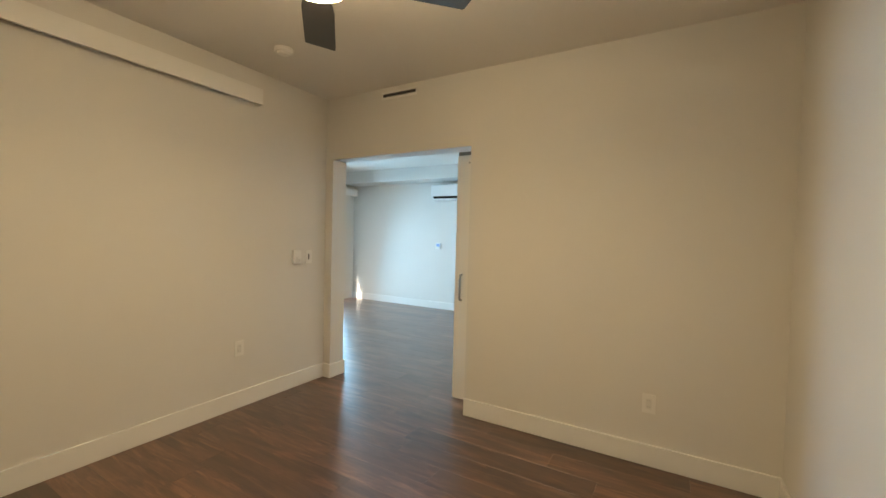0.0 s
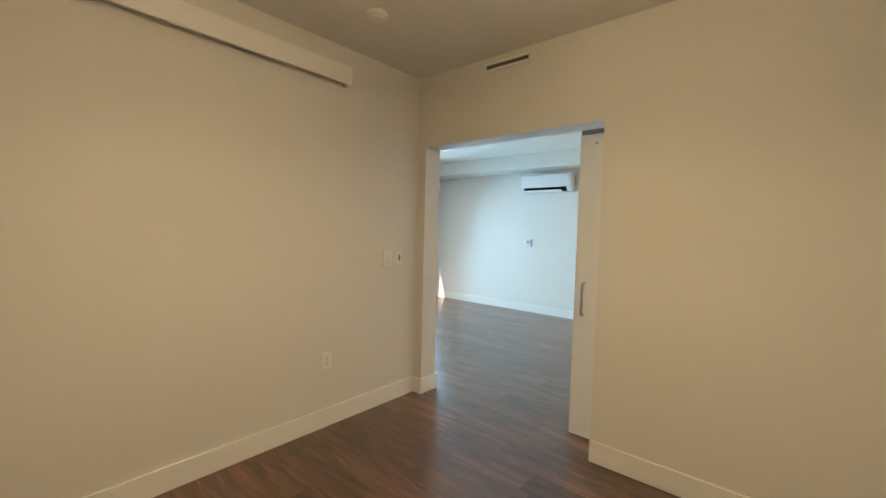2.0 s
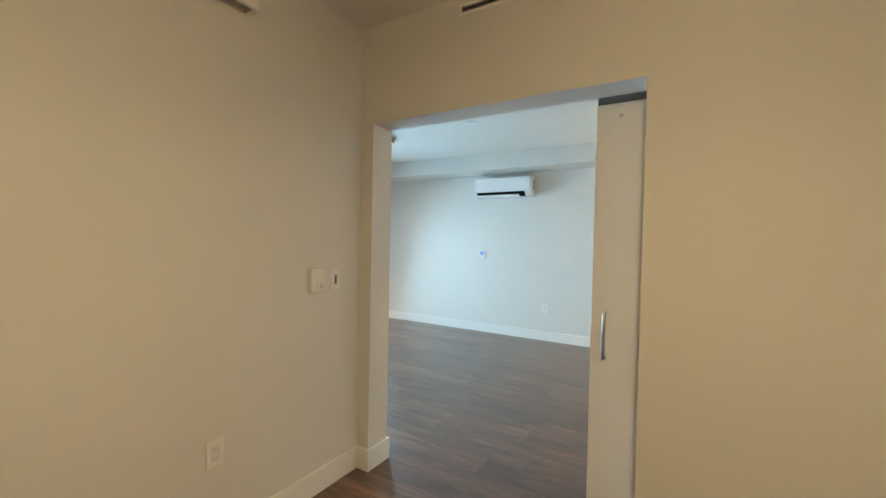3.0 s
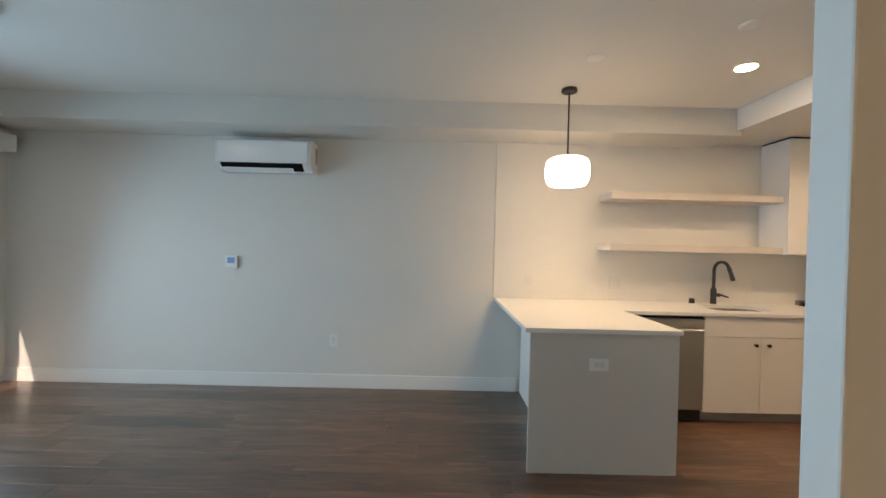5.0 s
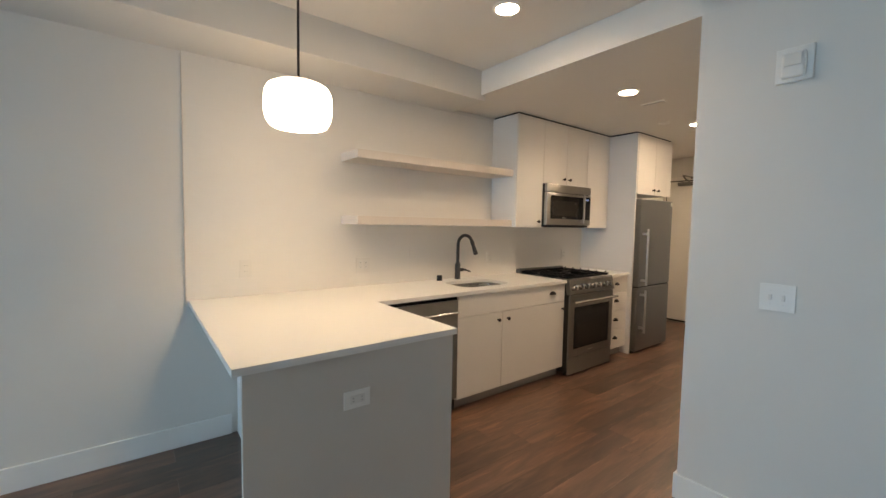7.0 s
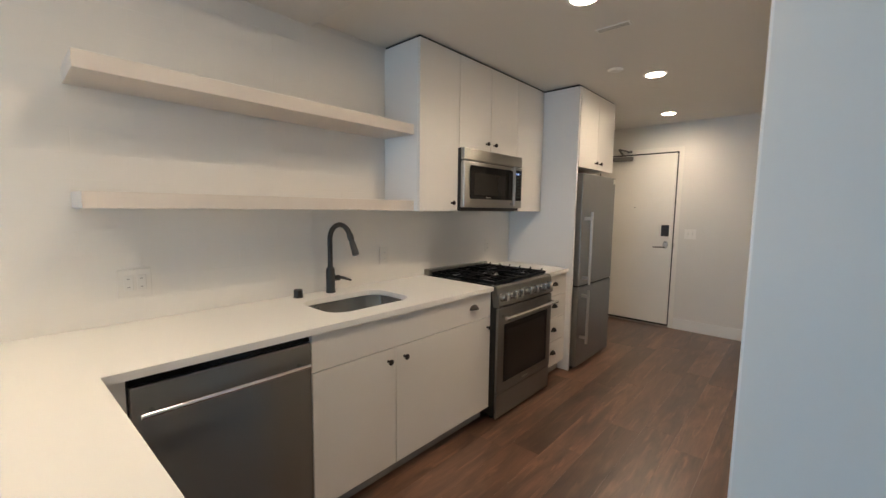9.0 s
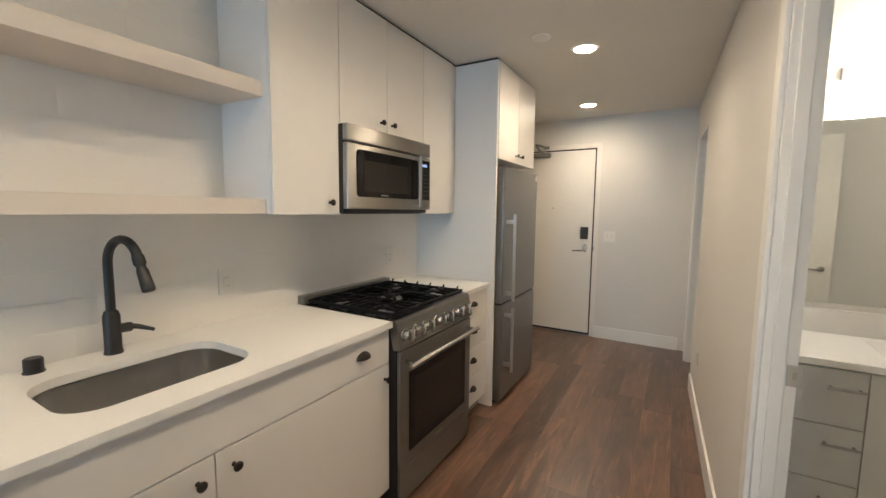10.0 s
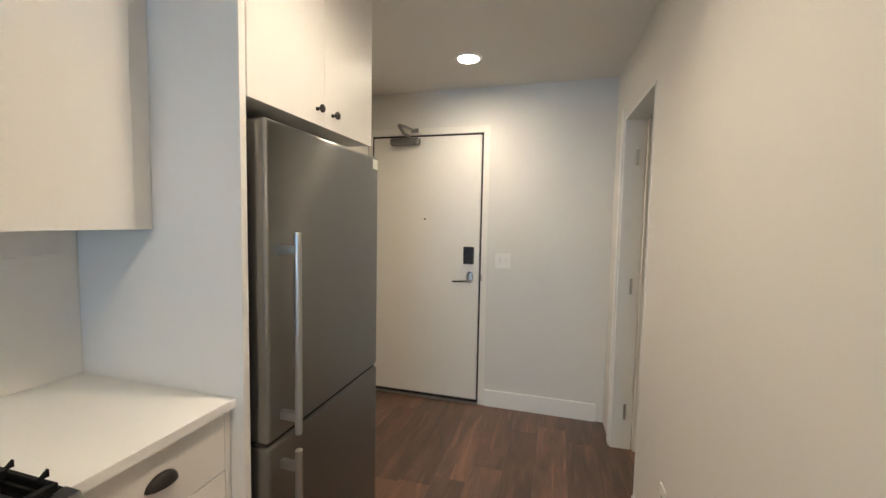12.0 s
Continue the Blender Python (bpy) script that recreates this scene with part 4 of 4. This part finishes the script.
upper("upper_cabinet", UX[0], UX[1], UB, "tall off-white upper cabinet beside open shelves", 1, [3.620])
upper("upper_cabinet", UX[1], UX[2], 1.838, "off-white two-door upper cabinet above the microwave", 2, [4.003, 4.100])
upper("upper_cabinet", UX[2], UX[3], UB, "off-white upper cabinet beside the tall fridge panel", 1, [4.452])
ob = solid("filler_strip", bx(UX[3] + 0.001, 4.855, UF + 0.006, UF + 0.024, UB, UT, 0.001), CAB, "narrow off-white filler strip beside the fridge panel", "filler")
# shade of the gap above the cabinets, put in as a near-black strip
ob = thing("gap_shade_strip", (4.1, 3.2, UT), "dark-coloured strip standing in for the shade between cabinets and ceiling", "trim")
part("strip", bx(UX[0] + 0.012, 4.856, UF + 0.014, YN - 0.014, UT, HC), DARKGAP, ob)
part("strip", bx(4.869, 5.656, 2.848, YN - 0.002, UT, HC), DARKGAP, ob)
fp = thing("fridge_side_panel", (4.868, 3.15, 0), "tall white panel beside the fridge", "panel")
part("board", bx(4.857, 4.880, 2.8365, YN - 0.001, 0, UT, 0.001), CABW, fp)
part("edge_band", bx(4.857, 4.880, 2.835, 2.8365, 0, UT), CAB, fp, "cream edge band")

oc = thing("over_fridge_cabinet", (5.27, YN, 1.79), "off-white two-door cabinet above the fridge", "cabinet")
part("carcass", bx(4.881, 5.668, 2.850, YN - 0.001, 1.790, UT, 0.001), CABW, oc)
for a, b, kx in ((4.881, 5.274, 5.222), (5.276, 5.668, 5.326)):
    d = part("door", bx(a, b - 0.001, 2.830, 2.848, 1.786, UT, 0.0012), CAB, oc)
    knob((kx, 2.830, 1.842), d)

for z in (1.405, 1.872):
    ob = thing("floating_shelf", (2.53, YN, z), "thick pale floating shelf on the tiled wall", "shelf", "floating shelves")
    part("board", bx(1.752, 3.313, 3.200, YN - 0.013, z, z + 0.060, 0.0012), SHELF, ob)
    part("end_cap", bx(1.748, 1.752, 3.200, YN - 0.013, z, z + 0.060, 0.0008), SHELF, ob)

# ---- range ----
RX0, RX1, RF = 3.696, 4.433, 2.808
rg = thing("gas_range", (4.057, 3.15, 0), "stainless steel five-burner gas range with black grates", "range")
part("body", bx(RX0, RX1, RF + 0.016, YN - 0.02, 0.03, 0.895, 0.002), BLACK, rg)
part("cooktop", bx(RX0 - 0.003, RX1 + 0.003, RF + 0.03, YN - 0.055, 0.895, 0.918, 0.004), ENAMEL, rg, "black enamel cooktop")
part("back_trim", bx(RX0 - 0.003, RX1 + 0.003, YN - 0.070, YN - 0.016, 0.895, 0.960, 0.006), STEELD, rg, "low steel back trim")
panel = part("control_panel", prism([(RF + 0.032, 0.775), (RF - 0.004, 0.778), (RF - 0.012, 0.79), (RF + 0.012, 0.905), (RF + 0.022, 0.919), (RF + 0.060, 0.920), (RF + 0.060, 0.905)], RX0 - 0.002, RX1 + 0.002), STEELD, rg, "sloping steel control panel")
for x in (3.738, 3.834, 3.912, 4.032, 4.115, 4.233, 4.310):
    at = Vector((x, RF + 0.001, 0.842))
    w = Vector((0, -1, 0.2)).normalized()
    kb = lathe([(0, 0), (0.029, 0), (0.029, 0.005), (0.026, 0.008), (0.0245, 0.036), (0.022, 0.040), (0, 0.040)], at, w, 26)
    bx(x - 0.007, x + 0.007, RF - 0.058, RF - 0.026, 0.824, 0.880, 0.003, kb)
    part("knob", kb, KNOBM, panel, "chunky steel knob", True)
od = part("oven_door", bx(RX0 + 0.002, RX1 - 0.002, RF - 0.004, RF + 0.015, 0.185, 0.770, 0.004), STEELD, rg, "steel oven door")
part("oven_window", bx(RX0 + 0.075, RX1 - 0.075, RF - 0.0075, RF - 0.004, 0.255, 0.655, 0.001), BGLASS, od, "dark oven window")
part("window_core", bx(RX0 + 0.115, RX1 - 0.115, RF - 0.0085, RF - 0.0075, 0.295, 0.615), SMOKE, od)
part("badge", bx(4.02, 4.095, RF - 0.0055, RF - 0.004, 0.212, 0.222), NICKEL, od)
hb = rod((RX0 + 0.012, RF - 0.060, 0.715), (RX1 - 0.012, RF - 0.060, 0.715), 0.0125)
for x in (RX0 + 0.05, RX1 - 0.05):
    rod((x, RF - 0.002, 0.715), (x, RF - 0.058, 0.715), 0.010, bm=hb)
part("oven_handle", hb, CHROME, od, "round steel bar handle", True)
part("warming_drawer", bx(RX0 + 0.002, RX1 - 0.002, RF - 0.002, RF + 0.015, 0.015, 0.180, 0.004), STEELD, rg, "steel bottom drawer")
for x in (RX0 + 0.04, RX1 - 0.06):
    for y in (RF + 0.06, YN - 0.10):
        part("foot", lathe([(0, 0), (0.015, 0), (0.015, 0.03), (0, 0.03)], (x, y, 0), n=12), BLACK, rg)
BY0, BY1, GZ = RF + 0.052, YN - 0.082, 0.918
for bxx, byy, br in ((3.810, 2.985, 0.050), (3.810, 3.27, 0.038), (4.057, 3.13, 0.052), (4.290, 2.985, 0.043), (4.290, 3.27, 0.036)):
    bn = part("burner", lathe([(0, 0), (br + 0.010, 0), (br + 0.010, 0.006), (br, 0.014), (br, 0.018), (0, 0.018)], (bxx, byy, GZ), n=26), NICKEL, rg, "pale metal burner ring", True)
    part("burner_cap", lathe([(0, 0), (br * 0.86, 0), (br * 0.86, 0.005), (br * 0.7, 0.008), (0, 0.009)], (bxx, byy, GZ + 0.018), n=26), IRON, bn, "black burner cap", True)
    part("igniter", rod((bxx + br + 0.016, byy - 0.012, GZ), (bxx + br + 0.016, byy - 0.012, GZ + 0.012), 0.003), PLASTIC, bn, "", True)
GW = (RX1 - RX0 - 0.03) / 3
for k in range(3):
    x0 = RX0 + 0.015 + k * GW + 0.002
    x1 = x0 + GW - 0.004
    xm = (x0 + x1) / 2
    gb = bmesh.new()
    z0, z1 = GZ + 0.017, GZ + 0.029
    for y in (BY0, BY1):
        bx(x0, x1, y - 0.006, y + 0.006, z0 - 0.010, z1 - 0.004, 0.002, gb, 1)
    for x in (x0 + 0.006, x1 - 0.006):
        bx(x - 0.006, x + 0.006, BY0 + 0.006, BY1 - 0.006, z0 - 0.010, z1 - 0.004, 0.002, gb, 1)
    for x in (x0 + 0.012, xm, x1 - 0.012):
        for y in (BY0 + 0.004, BY1 - 0.004):
            bx(x - 0.005, x + 0.005, y - 0.005, y + 0.005, GZ, z0 + 0.002, 0, gb)
    centres = (2.985, 3.27) if k != 1 else (3.13,)
    ym = (BY0 + BY1) / 2
    for q in (0.27, 0.73):
        xx = x0 + q * (x1 - x0)
        for y0_, y1_ in ((BY0 + 0.008, BY0 + 0.085), (BY1 - 0.085, BY1 - 0.008)):
            bx(xx - 0.005, xx + 0.005, y0_, y1_, z0, z1 + 0.002, 0.0015, gb, 1)
        for yy in (ym - 0.045, ym + 0.045):
            bx(x0 + 0.012, xm, yy - 0.005, yy + 0.005, z0, z1, 0.0015, gb, 1) if q < 0.5 else bx(xm, x1 - 0.012, yy - 0.005, yy + 0.005, z0, z1, 0.0015, gb, 1)
    bx(x0 + 0.012, x1 - 0.012, ym - 0.005, ym + 0.005, z0, z1, 0.002, gb, 1) if k != 1 else None
    for yc in centres:
        for q in range(4):
            a = radians(45 + 90 * q) if k == 1 else radians(90 * q)
            reach = 0.135 if k == 1 else (0.108 if q % 2 == 0 else 0.118)
            m = Matrix.Translation((xm, yc, 0)) @ Matrix.Rotation(a, 4, "Z")
            own = bx(0.022, reach, -0.006, 0.006, z0 - 0.002, z1 + 0.003, 0.0015, seg=1)
            own.transform(m)
            merge(gb, own)
    if k == 2:
        for j in range(6):
            y = BY0 + 0.03 + j * (BY1 - BY0 - 0.06) / 5
            own = loft([[(x1 - 0.012, yy, z1 - 0.002), (x1 + 0.004, yy, z1 - 0.002), (x1 + 0.004, yy, z1 + 0.012)] for yy in (y - 0.004, y + 0.004)])
            merge(gb, own)
    part("grate", gb, IRON, rg, "black cast iron grate")

# ---- microwave ----
MX0, MX1, MF, MZ0, MZ1 = 3.680, 4.420, 3.098, 1.428, 1.832
mw = thing("microwave", (4.03, YN, MZ0), "stainless steel over-range microwave with black window", "microwave")
part("body", bx(MX0 + 0.002, MX1 - 0.002, MF + 0.030, YN - 0.013, 1.408, MZ1 - 0.001, 0.003), BLACK, mw, "black body")
part("top_grille", bx(MX0, MX1, MF, MF + 0.030, 1.752, MZ1, 0.006), STEELH, mw, "brushed steel top strip")
mdoor = part("door", bx(MX0, 4.290, MF - 0.002, MF + 0.030, MZ0, 1.744, 0.006), STEELH, mw, "brushed steel door")
part("side_frame", bx(4.2915, MX1, MF - 0.002, MF + 0.030, MZ0, 1.744, 0.006), STEELH, mw, "brushed steel side frame")
gl = [rounded((MX0 + 0.062 + 4.276) / 2, 1.603, 4.276 - MX0 - 0.062, 0.23, 0.018, 5)]
part("door_glass", loft([[(x, y, z) for x, z in gl[0]] for y in (MF - 0.002, MF - 0.0055)]), BGLASS, mdoor, "black glass door panel")
part("door_window", bx(MX0 + 0.11, 4.17, MF - 0.0066, MF - 0.0055, 1.516, 1.668), SMOKE, mdoor, "smoky mesh window")
part("badge", bx(3.925, 3.985, MF - 0.0068, MF - 0.0055, 1.497, 1.503), NICKEL, mdoor)
hb = bx(4.238, 4.262, MF - 0.044, MF - 0.030, 1.445, 1.742, 0.004)
for z in (1.462, 1.725):
    bx(4.242, 4.258, MF - 0.032, MF - 0.002, z - 0.009, z + 0.009, 0.002, hb)
part("handle", hb, STEEL, mdoor, "flat steel handle")
cp = part("control_panel", bx(4.302, 4.405, MF - 0.005, MF - 0.002, 1.486, 1.725, 0.001), BGLASS, mw, "black control panel")
for k, (w, x) in enumerate(((0.009, 4.326), (0.009, 4.343), (0.009, 4.355), (0.009, 4.367))):
    dg = bx(x - w / 2 + 0.001, x + w / 2 - 0.001, MF - 0.0058, MF - 0.005, 1.700, 1.7018)
    bx(x - w / 2 + 0.001, x + w / 2 - 0.001, MF - 0.0058, MF - 0.005, 1.687, 1.6888, bm=dg)
    bx(x - w / 2 + 0.001, x - w / 2 + 0.003, MF - 0.0058, MF - 0.005, 1.6888, 1.700, bm=dg)
    bx(x + w / 2 - 0.003, x + w / 2 - 0.001, MF - 0.0058, MF - 0.005, 1.6888, 1.700, bm=dg)
    part("digit", dg, DIGIT, cp, "glowing blue digit")
for r in range(7):
    for c in range(4 if r else 2):
        x = 4.318 + c * 0.024 + (0.012 if not r else 0)
        z = 1.662 - r * 0.0245
        part("key", bx(x - 0.006, x + 0.006, MF - 0.0054, MF - 0.005, z - 0.003, z + 0.003), KEYPRINT, cp)
part("base_vent", bx(MX0 + 0.03, MX1 - 0.03, MF + 0.05, YN - 0.06, 1.403, 1.408), DARKGAP, mw)

# ---- fridge ----
FX0, FX1, FF, FZ, FS = 4.897, 5.652, 2.786, 1.732, 0.752
fr = thing("fridge", (5.275, 3.15, 0), "tall stainless steel fridge with freezer drawer below", "fridge")
part("body", bx(FX0 + 0.004, FX1 - 0.004, FF + 0.075, YN - 0.04, 0.03, FZ - 0.012, 0.004), BLACK, fr, "dark grey body sides")
top = part("fridge_door", bx(FX0, FX1, FF, FF + 0.070, FS + 0.006, FZ, 0.012, seg=4), STEELD, fr, "brushed steel upper door")
low = part("freezer_door", bx(FX0, FX1, FF, FF + 0.070, 0.028, FS - 0.006, 0.012, seg=4), STEELD, fr, "brushed steel lower door")
part("door_gasket", bx(FX0 + 0.008, FX1 - 0.008, FF + 0.012, FF + 0.074, FS - 0.006, FS + 0.006), DARKGAP, fr)
part("grille", bx(FX0 + 0.01, FX1 - 0.01, FF + 0.05, FF + 0.075, 0.0, 0.026), BLACK, fr)
for dd, z0, z1 in ((top, 0.775, 1.402), (low, 0.245, 0.725)):
    x = FX0 + 0.062
    hb = rod((x, FF - 0.062, z0), (x, FF - 0.062, z1), 0.0115)
    for z in (z0 + 0.055, z1 - 0.055):
        bx(x - 0.010, x + 0.010, FF - 0.058, FF + 0.002, z - 0.014, z + 0.014, 0.003, hb)
    part("handle", hb, HANDLEM, dd, "round steel bar handle", True)
part("sticker", bx(FX1 - 0.058, FX1 - 0.012, FF - 0.0012, FF, FZ - 0.058, FZ - 0.014), CARD, top, "small pale sticker")

# ---- bathroom things ----
VF = 4.43
va = thing("bathroom_vanity", (4.5, 0.7, 0), "grey bathroom vanity with white top and bar pulls", "vanity")
part("carcass", bx(VF + 0.02, XV, 0.22, 1.34, 0.10, 0.80), VANITY, va)
part("toe_kick", bx(VF + 0.07, XV, 0.22, 1.34, 0.0, 0.10), DARKGAP, va)
for z0, z1 in ((0.555, 0.795), (0.310, 0.552), (0.105, 0.307)):
    d = part("drawer_front", bx(VF, VF + 0.018, 1.035, 1.33, z0, z1, 0.001), VANITY, va)
    hb = rod((VF - 0.028, 1.045, z1 - 0.075), (VF - 0.028, 1.165, z1 - 0.075), 0.006)
    for y in (1.06, 1.15):
        rod((VF, y, z1 - 0.075), (VF - 0.028, y, z1 - 0.075), 0.005, bm=hb)
    part("bar_pull", hb, NICKEL, d, "satin nickel bar pull", True)
for y0, y1 in ((0.63, 1.032), (0.225, 0.627)):
    part("door", bx(VF, VF + 0.018, y0, y1, 0.105, 0.795, 0.001), VANITY, va)
top_ = part("vanity_top", bx(VF - 0.02, XV, 0.21, 1.345, 0.805, 0.835, 0.003), QUARTZ, va, "white stone top")
part("backsplash", bx(XV - 0.02, XV, 0.21, 1.345, 0.835, 0.955, 0.002), QUARTZ, va, "white stone upstand")
part("basin", loft([[(x, y, 0.8362) for x, y in rounded(4.66, 0.72, 0.34, 0.46, 0.03, 4)], [(x, y, 0.8385) for x, y in rounded(4.66, 0.72, 0.33, 0.45, 0.03, 4)],
                    [(x, y, 0.8366) for x, y in rounded(4.66, 0.72, 0.30, 0.42, 0.03, 4)]]), PLASTICD, va, "white rectangular basin")
ft = rod((4.85, 0.72, 0.835), (4.85, 0.72, 0.98), 0.014)
rod((4.85, 0.72, 0.965), (4.74, 0.72, 0.955), 0.010, bm=ft)
part("tap", ft, NICKEL, va, "satin nickel tap", True)
mr = thing("bathroom_mirror", (XV, 0.75, 1.0), "large frameless bathroom mirror above the vanity", "mirror")
part("glass", bx(XV - 0.008, XV - 0.001, 0.215, 1.34, 0.985, 1.88, 0.001), MIRROR, mr)
bl = thing("vanity_light", (XV, 0.78, 2.08), "glass and nickel vanity light bar above the mirror, lit", "wall light")
part("back_plate", bx(XV - 0.02, XV, 0.45, 1.10, 2.06, 2.12, 0.003), NICKEL, bl)
for y in (0.55, 0.775, 1.0):
    part("glass_shade", lathe([(0.03, 0), (0.045, 0.02), (0.05, 0.12), (0.045, 0.125), (0, 0.125), ], (XV - 0.08, y, 2.13), (0, 0, -1), 20), BATHG, bl, "lit glass shade", True)
    part("arm", rod((XV - 0.02, y, 2.10), (XV - 0.08, y, 2.125), 0.007), NICKEL, bl, "", True)
HKY, HKZ = 0.21, 1.47
hk = thing("towel_hook", (XS + 0.12, HKY, HKZ), "small nickel double hook on the bathroom wall", "hook")
part("plate", bx(XS + 0.12, XS + 0.128, HKY - 0.02, HKY + 0.02, HKZ - 0.03, HKZ + 0.03, 0.002), NICKEL, hk)
hh = tube([(XS + 0.128, HKY, HKZ), (XS + 0.17, HKY - 0.02, HKZ - 0.01), (XS + 0.18, HKY - 0.035, HKZ + 0.015)], 0.005)
tube([(XS + 0.128, HKY, HKZ), (XS + 0.17, HKY + 0.02, HKZ - 0.01), (XS + 0.18, HKY + 0.035, HKZ + 0.015)], 0.005, bm=hh)
part("hook", hh, NICKEL, hk, "", True)

# ---- backsplash tiles ----
TX0, TX1, TZ0, TZ1 = 0.745, 4.856, CT, 2.42
sp = setting("backsplash", bx(TX0, TX1, YN - 0.0110, YN, TZ0 + 0.0005, TZ1), GROUT, "white glazed subway tile backsplash up to the soffit", "tile wall")
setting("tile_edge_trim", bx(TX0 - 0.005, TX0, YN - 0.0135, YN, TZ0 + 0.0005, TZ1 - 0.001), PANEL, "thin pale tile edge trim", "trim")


def tile_mesh(w, h, t=0.0040, c=0.0005):
    v, f = [], []
    for x0, z0, y in ((0, 0, 0), (0, 0, -(t - c)), (c, c, -t)):
        v += [(x0, y, z0), (w - x0, y, z0), (w - x0, y, h - z0), (x0, y, h - z0)]
    for r in (0, 4):
        for k in range(4):
            j = (k + 1) % 4
            f.append((r + k, r + j, r + 4 + j, r + 4 + k))
    f.append((8, 9, 10, 11))
    me = bpy.data.meshes.new("tile")
    me.from_pydata(v, [], f)
    me.materials.append(TILE)
    return me


tiles = {}
rng = random.Random(4)
TWD, THT, GR = 0.405, 0.1, 0.0016
z, row = TZ0, 0
while z < TZ1 - 0.005:
    h = min(THT, TZ1 - z)
    x = TX0 - (TWD * 0.5 if row % 2 else 0)
    while x < TX1 - 0.004:
        a, b = max(x, TX0), min(x + TWD, TX1)
        if b - a > 0.01:
            key = (round(b - a, 4), round(h, 4))
            if key not in tiles:
                tiles[key] = tile_mesh(b - a - GR, h - GR)
            t_ = new("tile", tiles[key])
            t_.parent = sp
            t_.location = (a + GR / 2, YN - 0.0074 + rng.uniform(-0.0001, 0.0001), z + GR / 2)
            t_.rotation_euler = (rng.uniform(-0.0006, 0.0006), 0, rng.uniform(-0.0004, 0.0004))
        x += TWD
    z += THT
    row += 1


# ---- floor planks ----
def plank_mesh(w, d, t=0.0115, c=0.0006):
    v, f = [], []
    for o, z in ((0, -t), (0, -c), (c, 0)):
        v += [(o, o, z), (w - o, o, z), (w - o, d - o, z), (o, d - o, z)]
    for r in (0, 4):
        for k in range(4):
            j = (k + 1) % 4
            f.append((r + k, r + j, r + 4 + j, r + 4 + k))
    f.append((8, 9, 10, 11))
    me = bpy.data.meshes.new("plank")
    me.from_pydata(v, [], f)
    me.materials.append(PLANK)
    return me


planks = {}
PL, PW, SEAM = 1.22, 0.181, 0.0003


def lay(x0, x1, y0, y1, seed):
    r = random.Random(seed)
    x = x0 - r.uniform(0.1, PL - 0.1)
    while x < x1 - 0.003:
        a, b = max(x, x0), min(x + PL, x1)
        if b - a > 0.02:
            key = (round(b - a, 3), round(y1 - y0, 3))
            if key not in planks:
                planks[key] = plank_mesh(b - a - SEAM, y1 - y0 - SEAM)
            p = new("plank", planks[key])
            p.parent = floor
            p.location = (a, y0, 0)
        x += PL


y, k = YN, 0
bands = [(YN, YS, XW, XE), (YS, YB1, XW, XS), (YB1, YB0, DL, DR), (YB0, YBS, XBL, XBR)]
for top_y, low_y, x0, x1 in bands:
    y = top_y
    while y > low_y + 0.004:
        lo = max(y - PW, low_y)
        lay(x0, x1, lo, y, 100 + k)
        y, k = lo, k + 1
